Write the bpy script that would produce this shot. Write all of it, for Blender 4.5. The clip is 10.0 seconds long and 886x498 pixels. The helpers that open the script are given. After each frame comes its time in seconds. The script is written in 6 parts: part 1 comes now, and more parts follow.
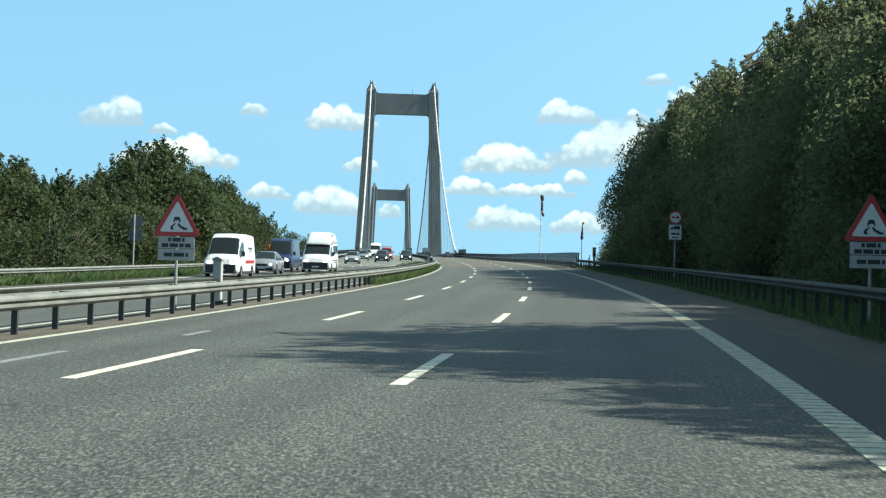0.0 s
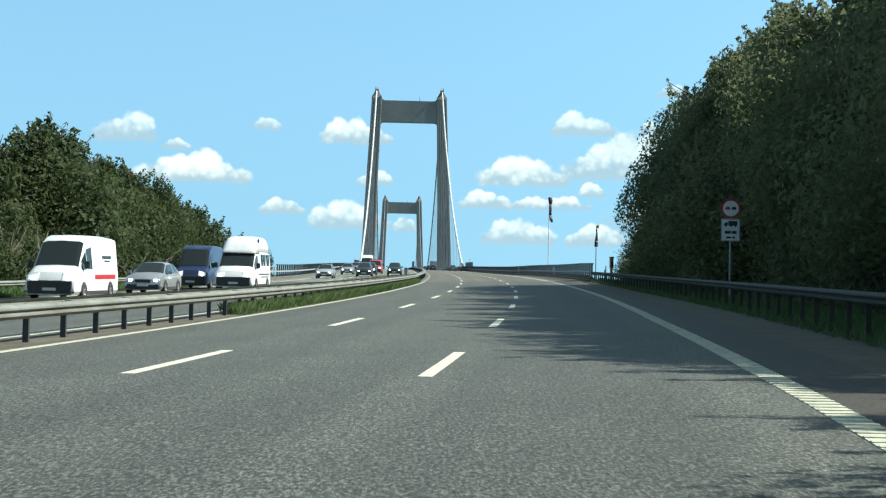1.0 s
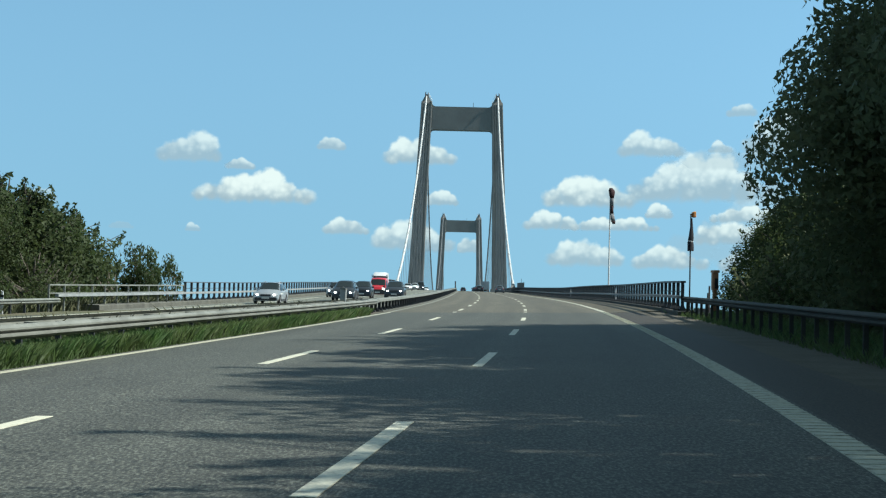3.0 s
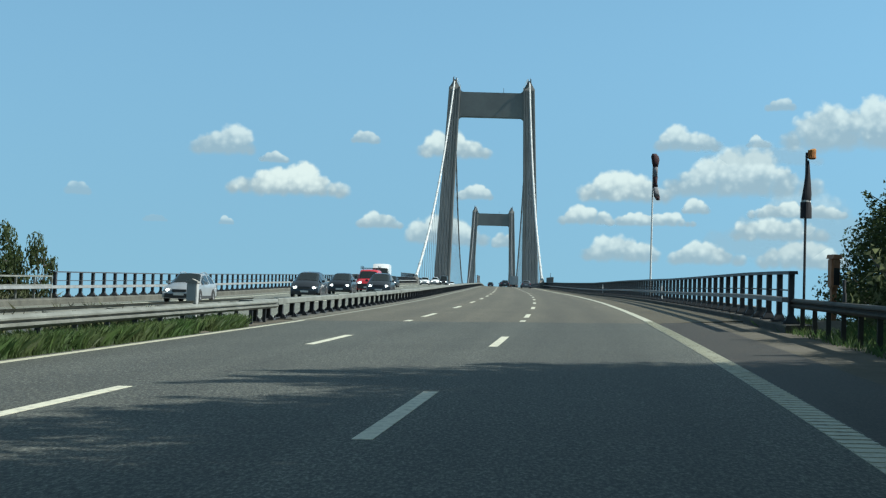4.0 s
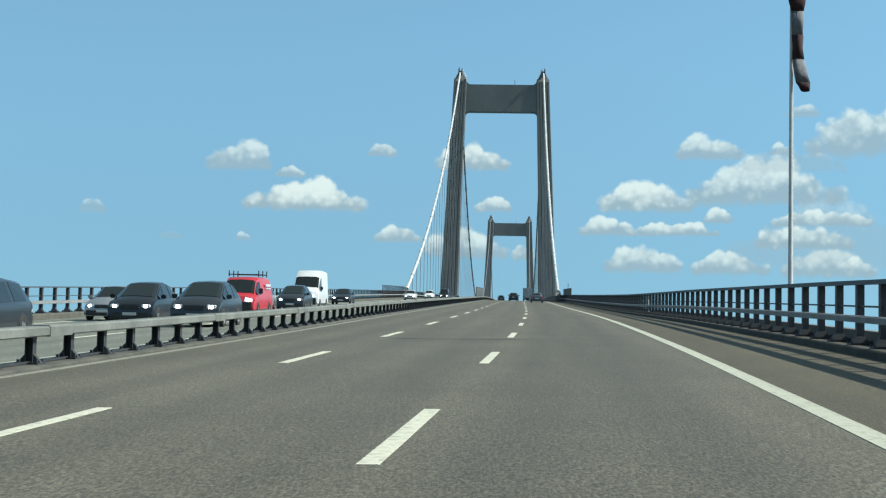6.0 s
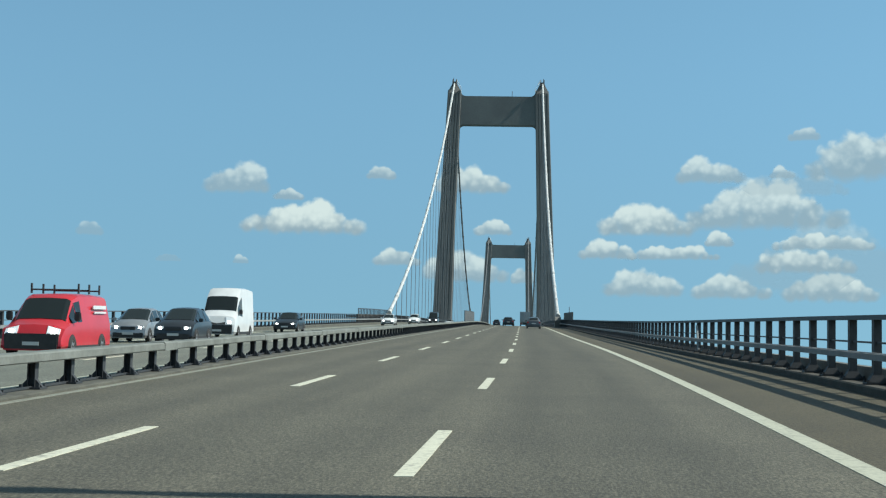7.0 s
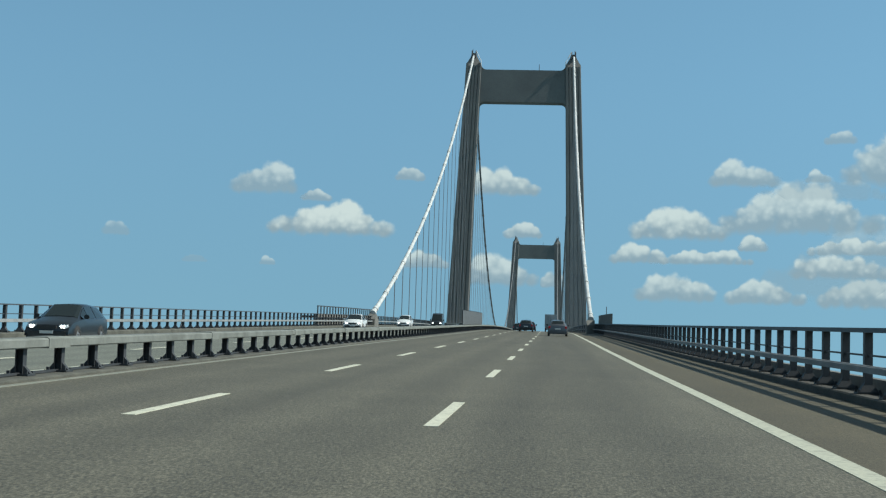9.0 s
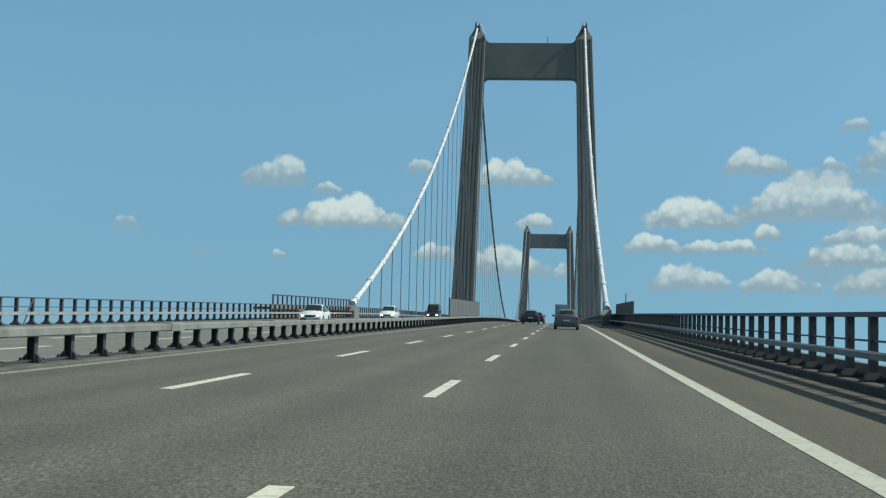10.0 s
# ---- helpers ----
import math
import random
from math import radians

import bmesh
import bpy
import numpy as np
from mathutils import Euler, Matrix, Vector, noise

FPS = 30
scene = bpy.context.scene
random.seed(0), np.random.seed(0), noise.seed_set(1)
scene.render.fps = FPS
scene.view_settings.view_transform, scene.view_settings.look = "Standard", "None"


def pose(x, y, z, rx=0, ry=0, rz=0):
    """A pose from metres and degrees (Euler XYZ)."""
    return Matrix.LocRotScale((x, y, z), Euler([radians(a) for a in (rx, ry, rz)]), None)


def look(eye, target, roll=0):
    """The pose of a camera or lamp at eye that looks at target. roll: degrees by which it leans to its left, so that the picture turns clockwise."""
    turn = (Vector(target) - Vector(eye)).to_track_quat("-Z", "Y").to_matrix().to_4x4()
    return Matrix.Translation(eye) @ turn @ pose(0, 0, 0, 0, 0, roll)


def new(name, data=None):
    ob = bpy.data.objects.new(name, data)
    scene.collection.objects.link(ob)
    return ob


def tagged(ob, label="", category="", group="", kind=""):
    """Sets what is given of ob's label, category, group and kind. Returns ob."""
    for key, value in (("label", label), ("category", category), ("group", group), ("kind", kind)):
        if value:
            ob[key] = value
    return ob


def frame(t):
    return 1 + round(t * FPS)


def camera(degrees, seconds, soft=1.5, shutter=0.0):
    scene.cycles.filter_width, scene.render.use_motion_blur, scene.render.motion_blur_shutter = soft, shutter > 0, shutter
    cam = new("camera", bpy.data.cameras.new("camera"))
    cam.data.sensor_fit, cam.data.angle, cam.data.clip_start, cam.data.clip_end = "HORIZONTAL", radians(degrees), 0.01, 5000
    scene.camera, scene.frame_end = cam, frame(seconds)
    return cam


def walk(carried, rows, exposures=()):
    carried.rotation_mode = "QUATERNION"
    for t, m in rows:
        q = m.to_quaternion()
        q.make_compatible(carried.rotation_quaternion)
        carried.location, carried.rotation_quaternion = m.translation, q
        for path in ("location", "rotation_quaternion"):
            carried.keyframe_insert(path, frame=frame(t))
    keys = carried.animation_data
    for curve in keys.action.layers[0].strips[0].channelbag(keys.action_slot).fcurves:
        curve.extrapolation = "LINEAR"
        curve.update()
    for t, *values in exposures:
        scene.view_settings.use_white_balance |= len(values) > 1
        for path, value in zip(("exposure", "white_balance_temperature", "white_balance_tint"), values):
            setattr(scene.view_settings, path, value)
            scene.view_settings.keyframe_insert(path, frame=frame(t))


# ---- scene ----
cam = camera(33.91, 10.0, soft=1.25)
# seconds, place, then tilt, lean and turn in degrees; the axis of the bridge is y, the sea z = 0, the near pylon y = 0
PATH = [
    (0, -8.538, -654.025, 19.363, 92.167, -1.507, -2.571),
    (0.5, -6.427, -640.159, 19.762, 92.369, -1.156, -2.268),
    (1, -4.493, -626.251, 20.198, 92.709, -1.184, -1.924),
    (1.5, -2.793, -613.407, 20.634, 93.143, -1.277, -1.421),
    (2, -1.191, -600.349, 21.098, 93.344, -1.261, -0.707),
    (2.5, 0.225, -587.253, 21.578, 93.502, -1.224, 0.018),
    (4, 3.978, -546.195, 23.059, 93.237, -1.893, 2.041),
    (4.5, 4.916, -531.940, 23.535, 92.962, -1.456, 2.825),
    (5, 5.620, -518.483, 24.032, 92.694, -1.370, 3.335),
    (5.5, 6.239, -504.984, 24.558, 92.642, -0.922, 3.665),
    (6, 6.696, -491.059, 25.057, 93.760, -1.142, 2.908),
    (7.5, 7.778, -449.096, 26.735, 94.720, -1.282, 2.928),
    (8, 8.090, -435.238, 27.172, 94.679, -1.138, 3.259),
    (8.5, 8.395, -421.376, 27.621, 94.773, -1.470, 3.466),
    (9, 8.609, -407.488, 28.070, 94.797, -1.792, 4.045),
    (9.5, 8.838, -393.725, 28.540, 94.654, -1.772, 4.305),
    (10, 9.161, -380.048, 28.950, 94.482, -1.305, 4.594),
]
walk(cam, [(t, pose(x, y, z, rx, ry, rz)) for t, x, y, z, rx, ry, rz in PATH],
     exposures=[(0.0, 1.2, 6410, 2), (1.0, 1.17, 6410, 2), (2.0, 1.03, 6360, 2), (4.0, 0.69, 6255, 2), (6.2, 0.69, 6255, 2), (7.5, 0.42, 6255, 2), (10.0, 0.37, 6255, 2)])

# ---- light ----
SUN_EL, SUN_AZ = 42.5, 93.0  # degrees above the horizon; degrees from +y towards +x
world = bpy.data.worlds.new("sky")
scene.world = world
world.use_nodes = True
wn = world.node_tree.nodes
sky = wn.new("ShaderNodeTexSky")
sky.sky_type = "NISHITA"
sky.sun_disc = False
sky.sun_elevation = radians(SUN_EL)
sky.sun_rotation = radians(SUN_AZ)
sky.altitude = 20
sky.air_density, sky.dust_density, sky.ozone_density = 1.0, 0.1, 3.0
wl = world.node_tree.links
# the hazy horizon is evened out: the sky is read a little above the true direction, and tinted as the day was
co = wn.new("ShaderNodeTexCoord")
lift = wn.new("ShaderNodeVectorMath")
lift.operation, lift.inputs[1].default_value, lift.inputs[2].default_value = "MULTIPLY_ADD", (1, 1, 0.6), (0, 0, 0.25)
wl.new(co.outputs["Generated"], lift.inputs[0])
unit = wn.new("ShaderNodeVectorMath")
unit.operation = "NORMALIZE"
wl.new(lift.outputs[0], unit.inputs[0])
wl.new(unit.outputs[0], sky.inputs[0])
tint = wn.new("ShaderNodeMix")
tint.data_type, tint.blend_type = "RGBA", "MULTIPLY"
tint.inputs[0].default_value = 1
height = wn.new("ShaderNodeSeparateXYZ")
wl.new(co.outputs["Generated"], height.inputs[0])
haze = wn.new("ShaderNodeMapRange")
haze.interpolation_type = "SMOOTHSTEP"
haze.inputs[1].default_value, haze.inputs[2].default_value = -0.05, 0.22
wl.new(height.outputs[2], haze.inputs[0])
air = wn.new("ShaderNodeMix")
air.data_type = "RGBA"
air.inputs[6].default_value, air.inputs[7].default_value = (0.755, 0.825, 0.66, 1), (0.89, 0.995, 0.84, 1)
wl.new(haze.outputs[0], air.inputs[0])
# overhead, where scattered clouds stand, the light is whiter
overhead = wn.new("ShaderNodeMapRange")
overhead.interpolation_type = "SMOOTHSTEP"
overhead.inputs[1].default_value, overhead.inputs[2].default_value = 0.3, 0.75
wl.new(height.outputs[2], overhead.inputs[0])
dome = wn.new("ShaderNodeMix")
dome.data_type = "RGBA"
dome.inputs[7].default_value = (1.35, 1.06, 0.66, 1)
wl.new(overhead.outputs[0], dome.inputs[0])
wl.new(air.outputs[2], dome.inputs[6])
wl.new(dome.outputs[2], tint.inputs[7])
wl.new(sky.outputs[0], tint.inputs[6])
wl.new(tint.outputs[2], wn["Background"].inputs[0])
wn["Background"].inputs[1].default_value = 0.13

sun = new("sun", bpy.data.lights.new("sun", "SUN"))
sun.data.energy, sun.data.angle, sun.data.color = 5.0, radians(0.53), (1.0, 0.96, 0.9)
sun_way = Vector((math.sin(radians(SUN_AZ)) * math.cos(radians(SUN_EL)), math.cos(radians(SUN_AZ)) * math.cos(radians(SUN_EL)), math.sin(radians(SUN_EL))))
sun.matrix_world = look((0, -300, 300), Vector((0, -300, 300)) - sun_way)


# ---- materials ----
def material(name, color, rough=0.6, metal=0.0, spots=None, scale=1.0, fine=0.0, bump=0.0, bump_scale=40.0, coat=0.0, island=0.0, spec=0.5):
    """A procedural surface: base colour, blotches of a second colour at `scale`, fine grain, relief."""
    m = bpy.data.materials.new(name)
    m.use_nodes = True
    nt = m.node_tree
    N, L = nt.nodes, nt.links
    b = N["Principled BSDF"]
    b.inputs["Base Color"].default_value = (*color, 1)
    b.inputs["Roughness"].default_value = rough
    b.inputs["Metallic"].default_value = metal
    b.inputs["Specular IOR Level"].default_value = spec
    if coat:
        b.inputs["Coat Weight"].default_value = coat
        b.inputs["Coat Roughness"].default_value = 0.04
    geo = N.new("ShaderNodeNewGeometry")
    out = None
    if spots:
        n = N.new("ShaderNodeTexNoise")
        n.inputs["Scale"].default_value, n.inputs["Detail"].default_value, n.inputs["Roughness"].default_value = scale, 5, 0.62
        L.new(geo.outputs["Position"], n.inputs["Vector"])
        r = N.new("ShaderNodeValToRGB")
        r.color_ramp.elements[0].position, r.color_ramp.elements[1].position = 0.36, 0.66
        L.new(n.outputs["Fac"], r.inputs["Fac"])
        mix = N.new("ShaderNodeMix")
        mix.data_type = "RGBA"
        mix.inputs[6].default_value, mix.inputs[7].default_value = (*color, 1), (*spots, 1)
        L.new(r.outputs["Color"], mix.inputs[0])
        out = mix.outputs[2]
    if fine:
        n2 = N.new("ShaderNodeTexNoise")
        n2.inputs["Scale"].default_value, n2.inputs["Detail"].default_value = bump_scale, 3
        L.new(geo.outputs["Position"], n2.inputs["Vector"])
        mr = N.new("ShaderNodeMapRange")
        mr.inputs["From Min"].default_value, mr.inputs["From Max"].default_value = 0.3, 0.7
        mr.inputs["To Min"].default_value, mr.inputs["To Max"].default_value = 1 - fine, 1 + fine
        L.new(n2.outputs["Fac"], mr.inputs["Value"])
        mul = N.new("ShaderNodeMix")
        mul.data_type, mul.blend_type = "RGBA", "MULTIPLY"
        mul.inputs[0].default_value = 1
        if out:
            L.new(out, mul.inputs[6])
        else:
            mul.inputs[6].default_value = (*color, 1)
        L.new(mr.outputs[0], mul.inputs[7])
        out = mul.outputs[2]
    if island:
        mr = N.new("ShaderNodeMapRange")
        mr.inputs["To Min"].default_value, mr.inputs["To Max"].default_value = 1 - island, 1 + island
        L.new(geo.outputs["Random Per Island"], mr.inputs["Value"])
        mul = N.new("ShaderNodeMix")
        mul.data_type, mul.blend_type = "RGBA", "MULTIPLY"
        mul.inputs[0].default_value = 1
        if out:
            L.new(out, mul.inputs[6])
        else:
            mul.inputs[6].default_value = (*color, 1)
        L.new(mr.outputs[0], mul.inputs[7])
        out = mul.outputs[2]
    if out:
        L.new(out, b.inputs["Base Color"])
    if bump:
        n3 = N.new("ShaderNodeTexNoise")
        n3.inputs["Scale"].default_value, n3.inputs["Detail"].default_value = bump_scale, 4
        L.new(geo.outputs["Position"], n3.inputs["Vector"])
        bp = N.new("ShaderNodeBump")
        bp.inputs["Strength"].default_value, bp.inputs["Distance"].default_value = bump, 0.02
        L.new(n3.outputs["Fac"], bp.inputs["Height"])
        L.new(bp.outputs["Normal"], b.inputs["Normal"])
    return m


def asphalt_material(name, color, dark, pale):
    """Chip-sealed asphalt: stone chips, wheel tracks along the lanes (in the second UV channel's metres), wide stains."""
    m = bpy.data.materials.new(name)
    m.use_nodes = True
    N, L = m.node_tree.nodes, m.node_tree.links
    b = N["Principled BSDF"]
    b.inputs["Roughness"].default_value = 0.76
    b.inputs["Specular IOR Level"].default_value = 0.44
    geo = N.new("ShaderNodeNewGeometry")
    uv = N.new("ShaderNodeUVMap")
    uv.uv_map = "lane"
    big = N.new("ShaderNodeTexNoise")
    big.inputs["Scale"].default_value, big.inputs["Detail"].default_value = 0.35, 6
    L.new(geo.outputs["Position"], big.inputs["Vector"])
    chip = N.new("ShaderNodeTexNoise")
    chip.inputs["Scale"].default_value, chip.inputs["Detail"].default_value, chip.inputs["Roughness"].default_value = 25, 3, 0.72
    grain = N.new("ShaderNodeMapping")  # chips lie combed along the way of the traffic
    grain.inputs["Scale"].default_value = (1.5, 0.5, 1)
    L.new(geo.outputs["Position"], grain.inputs["Vector"])
    L.new(grain.outputs[0], chip.inputs["Vector"])
    ramp = N.new("ShaderNodeValToRGB")
    e = ramp.color_ramp.elements
    e[0].position, e[0].color = 0.34, (*dark, 1)
    e[1].position, e[1].color = 0.70, (*pale, 1)
    mid = e.new(0.5)
    mid.color = (*color, 1)
    L.new(chip.outputs["Fac"], ramp.inputs["Fac"])
    # wheel tracks: two worn bands in every lane, 3.55 m apart
    sep = N.new("ShaderNodeSeparateXYZ")
    L.new(uv.outputs["UV"], sep.inputs[0])
    w = N.new("ShaderNodeMath")
    w.operation = "MULTIPLY"
    w.inputs[1].default_value = 2 * math.pi / 1.775
    L.new(sep.outputs["X"], w.inputs[0])
    c = N.new("ShaderNodeMath")
    c.operation = "COSINE"
    L.new(w.outputs[0], c.inputs[0])
    along = N.new("ShaderNodeMapping")
    along.inputs["Scale"].default_value = (0.9, 0.03, 1)
    L.new(uv.outputs["UV"], along.inputs["Vector"])
    streak = N.new("ShaderNodeTexNoise")
    streak.inputs["Scale"].default_value, streak.inputs["Detail"].default_value = 1.6, 5
    L.new(along.outputs[0], streak.inputs["Vector"])
    s1 = N.new("ShaderNodeMath")
    s1.operation, s1.inputs[1].default_value = "MULTIPLY", 0.085
    L.new(c.outputs[0], s1.inputs[0])
    s2 = N.new("ShaderNodeMapRange")
    s2.inputs["From Min"].default_value, s2.inputs["From Max"].default_value = 0.3, 0.7
    s2.inputs["To Min"].default_value, s2.inputs["To Max"].default_value = 0.88, 1.12
    L.new(streak.outputs["Fac"], s2.inputs["Value"])
    s3 = N.new("ShaderNodeMapRange")
    s3.inputs["From Min"].default_value, s3.inputs["From Max"].default_value = 0.3, 0.7
    s3.inputs["To Min"].default_value, s3.inputs["To Max"].default_value = 0.9, 1.1
    L.new(big.outputs["Fac"], s3.inputs["Value"])
    a1 = N.new("ShaderNodeMath")
    L.new(s2.outputs[0], a1.inputs[0])
    L.new(s1.outputs[0], a1.inputs[1])
    a2 = N.new("ShaderNodeMath")
    a2.operation = "MULTIPLY"
    L.new(a1.outputs[0], a2.inputs[0])
    L.new(s3.outputs[0], a2.inputs[1])
    # the slow lane is darkened along its middle by dripped oil and rubber
    away = N.new("ShaderNodeMath")
    away.operation, away.inputs[1].default_value = "SUBTRACT", 1.8
    L.new(sep.outputs["X"], away.inputs[0])
    far = N.new("ShaderNodeMath")
    far.operation = "ABSOLUTE"
    L.new(away.outputs[0], far.inputs[0])
    oil = N.new("ShaderNodeMapRange")
    oil.interpolation_type = "SMOOTHSTEP"
    oil.inputs["From Min"].default_value, oil.inputs["From Max"].default_value = 0.2, 1.7
    oil.inputs["To Min"].default_value, oil.inputs["To Max"].default_value = 0.84, 1.0
    L.new(far.outputs[0], oil.inputs["Value"])
    a3 = N.new("ShaderNodeMath")
    a3.operation = "MULTIPLY"
    L.new(a2.outputs[0], a3.inputs[0])
    L.new(oil.outputs[0], a3.inputs[1])
    a2 = a3
    mul = N.new("ShaderNodeMix")
    mul.data_type, mul.blend_type = "RGBA", "MULTIPLY"
    mul.inputs[0].default_value = 1
    L.new(ramp.outputs["Color"], mul.inputs[6])
    L.new(a2.outputs[0], mul.inputs[7])
    L.new(mul.outputs[2], b.inputs["Base Color"])
    bp = N.new("ShaderNodeBump")
    bp.inputs["Strength"].default_value, bp.inputs["Distance"].default_value = 0.5, 0.012
    L.new(chip.outputs["Fac"], bp.inputs["Height"])
    L.new(bp.outputs["Normal"], b.inputs["Normal"])
    return m


def paint_material(name, color, worn, amount):
    """Road paint, worn through to the stone in specks."""
    m = material(name, color, 0.6, spots=worn, scale=9.0, fine=0.12, bump_scale=30)
    r = [n for n in m.node_tree.nodes if n.bl_idname == "ShaderNodeValToRGB"][0]
    r.color_ramp.elements[0].position, r.color_ramp.elements[1].position = 1 - amount, 1 - amount * 0.55
    return m


ASPHALT = asphalt_material("asphalt", (0.0398, 0.0417, 0.0342), (0.0095, 0.0100, 0.0084), (0.1466, 0.1536, 0.1264))
DECK_ASPHALT = asphalt_material("deck_asphalt", (0.0722, 0.0657, 0.0460), (0.0301, 0.0273, 0.0198), (0.1474, 0.1349, 0.0970))
# worn deck asphalt coloured paler to stand in for its grazing sheen
SHEEN_ASPHALT = asphalt_material("sheen_deck_asphalt", (0.1098, 0.1125, 0.0890), (0.0399, 0.0407, 0.0328), (0.2195, 0.2256, 0.1824))
SHOULDER = asphalt_material("tan_asphalt", (0.0635, 0.0527, 0.0302), (0.0373, 0.0311, 0.0179), (0.1012, 0.0864, 0.0519))
# asphalt darker than the lanes, its colour lowered further for the wood's shade
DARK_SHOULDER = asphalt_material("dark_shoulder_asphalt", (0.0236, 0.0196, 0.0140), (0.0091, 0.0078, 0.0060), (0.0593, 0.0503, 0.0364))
JOINT = material("joint_steel", (0.0630, 0.0616, 0.0560), 0.6, 0.3, spots=(0.0350, 0.0350, 0.0322), scale=6.0)
PAINT = paint_material("road_paint", (0.4884, 0.4736, 0.3700), (0.1998, 0.1939, 0.1554), 0.5)
EDGE_PAINT = paint_material("edge_line_paint", (0.3796, 0.3733, 0.2871), (0.1898, 0.1866, 0.1471), 0.5)
# dirty verge rail with the wood's shade put into its colour
WOOD_SHADE_RAIL = material("wood_shade_rail", (0.0327, 0.0316, 0.0242), 0.8, 0.0, spots=(0.0173, 0.0180, 0.0123), scale=1.6, fine=0.15, bump_scale=18)
# galvanised steel in a lowered colour, shade painted onto the right guard rail
SHADED_GUARD = material("shaded_guard_steel", (0.1725, 0.1762, 0.1762), 0.6, 0.1, spots=(0.1200, 0.1237, 0.1237), scale=1.5, fine=0.1, bump_scale=18)
GRIMY_PAINT = paint_material("grimy_edge_paint", (0.2131, 0.2137, 0.1732), (0.1066, 0.1055, 0.0866), 0.56)
OLD_PAINT = paint_material("old_road_paint", (0.2100, 0.2100, 0.1960), (0.0980, 0.0980, 0.0945), 0.62)
CONCRETE = material("concrete", (0.2310, 0.2240, 0.2030), 0.85, spots=(0.1540, 0.1505, 0.1400), scale=0.6, fine=0.12, bump=0.25, bump_scale=14)
PYLON = material("pylon_concrete", (0.156, 0.153, 0.142), 0.9, spots=(0.120, 0.118, 0.111), scale=0.11, fine=0.1, bump=0.15, bump_scale=3)
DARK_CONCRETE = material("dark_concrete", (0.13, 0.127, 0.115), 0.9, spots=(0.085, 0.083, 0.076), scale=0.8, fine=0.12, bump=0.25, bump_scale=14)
SCREEN = material("grey_screen_panel", (0.1, 0.105, 0.105), 0.6, 0.1, spots=(0.075, 0.078, 0.08), scale=1.2, fine=0.08, bump_scale=20)
CURB = material("curb_concrete", (0.0842, 0.0820, 0.0656), 0.9, spots=(0.0449, 0.0439, 0.0352), scale=1.3, fine=0.15, bump=0.3, bump_scale=20)
PALE_POLE = material("pale_pole_paint", (0.5100, 0.5100, 0.4950), 0.5, spots=(0.4125, 0.4125, 0.4050), scale=3.0)
# curb concrete darkened by colour for the kerb face turned from the sun
SHADED_CURB = material("shaded_curb_concrete", (0.055, 0.05, 0.04), 0.9, spots=(0.03, 0.028, 0.022), scale=1.3, fine=0.15, bump=0.3, bump_scale=20)
GALV = material("galvanised_steel", (0.2850, 0.2925, 0.2888), 0.5, 0.25, spots=(0.1950, 0.2025, 0.1988), scale=2.2, fine=0.08, bump_scale=25)
RAIL_GREY = material("weathered_rail", (0.1723, 0.1787, 0.1584), 0.65, 0.1, spots=(0.1069, 0.1110, 0.0957), scale=1.2, fine=0.1, bump_scale=18)
DARK_STEEL = material("dark_painted_steel", (0.0216, 0.0255, 0.0289), 0.6, 0.0, spots=(0.0360, 0.0357, 0.0374), scale=3.0, fine=0.15, bump_scale=30)
SPAN_CABLE = material("grey_cable", (0.13, 0.13, 0.13), 0.6, spots=(0.09, 0.09, 0.09), scale=0.5)
CABLE = material("painted_cable", (0.4950, 0.5025, 0.4875), 0.55, spots=(0.3150, 0.3150, 0.3000), scale=0.5)
WIRE = material("hanger_steel", (0.16, 0.17, 0.175), 0.5, 0.3, spots=(0.11, 0.115, 0.12), scale=2.0)
EARTH = material("ground_earth", (0.0630, 0.0700, 0.0280), 0.95, spots=(0.0910, 0.0770, 0.0420), scale=0.25, fine=0.3, bump=0.5, bump_scale=6)
GRIT = material("verge_grit", (0.078, 0.069, 0.051), 0.95, spots=(0.0530, 0.0448, 0.0279), scale=0.9, fine=0.25, bump=0.4, bump_scale=20)
GRASS = material("grass_blades", (0.058, 0.114, 0.032), 0.6, spots=(0.100, 0.134, 0.048), scale=0.6, island=0.35)
WEED = material("dry_weeds", (0.0450, 0.0585, 0.0187), 0.7, spots=(0.0750, 0.0720, 0.0300), scale=0.8, island=0.35)
LEAF = material("tree_leaves", (0.098, 0.122, 0.056), 0.65, spots=(0.150, 0.160, 0.078), scale=0.35, island=0.2, spec=0.25)
LEAF_BANK = material("bank_tree_leaves", (0.038, 0.058, 0.02), 0.65, spots=(0.062, 0.08, 0.03), scale=0.3, island=0.25, spec=0.25)
LEAF_PALE = material("pale_tree_leaves", (0.110, 0.136, 0.064), 0.65, spots=(0.152, 0.168, 0.084), scale=0.35, island=0.2, spec=0.25)
LEAF_DARK = material("dark_tree_leaves", (0.094, 0.118, 0.060), 0.65, spots=(0.132, 0.148, 0.078), scale=0.35, island=0.2, spec=0.25)
for lm in (LEAF, LEAF_BANK, LEAF_PALE, LEAF_DARK, GRASS):
    nt = lm.node_tree
    b = nt.nodes["Principled BSDF"]
    tr = nt.nodes.new("ShaderNodeBsdfTranslucent")
    ms = nt.nodes.new("ShaderNodeMixShader")
    ms.inputs[0].default_value = 0.54
    nt.links.new(b.inputs["Base Color"].links[0].from_socket, tr.inputs["Color"])
    nt.links.new(b.outputs[0], ms.inputs[1])
    nt.links.new(tr.outputs[0], ms.inputs[2])
    nt.links.new(ms.outputs[0], nt.nodes["Material Output"].inputs["Surface"])
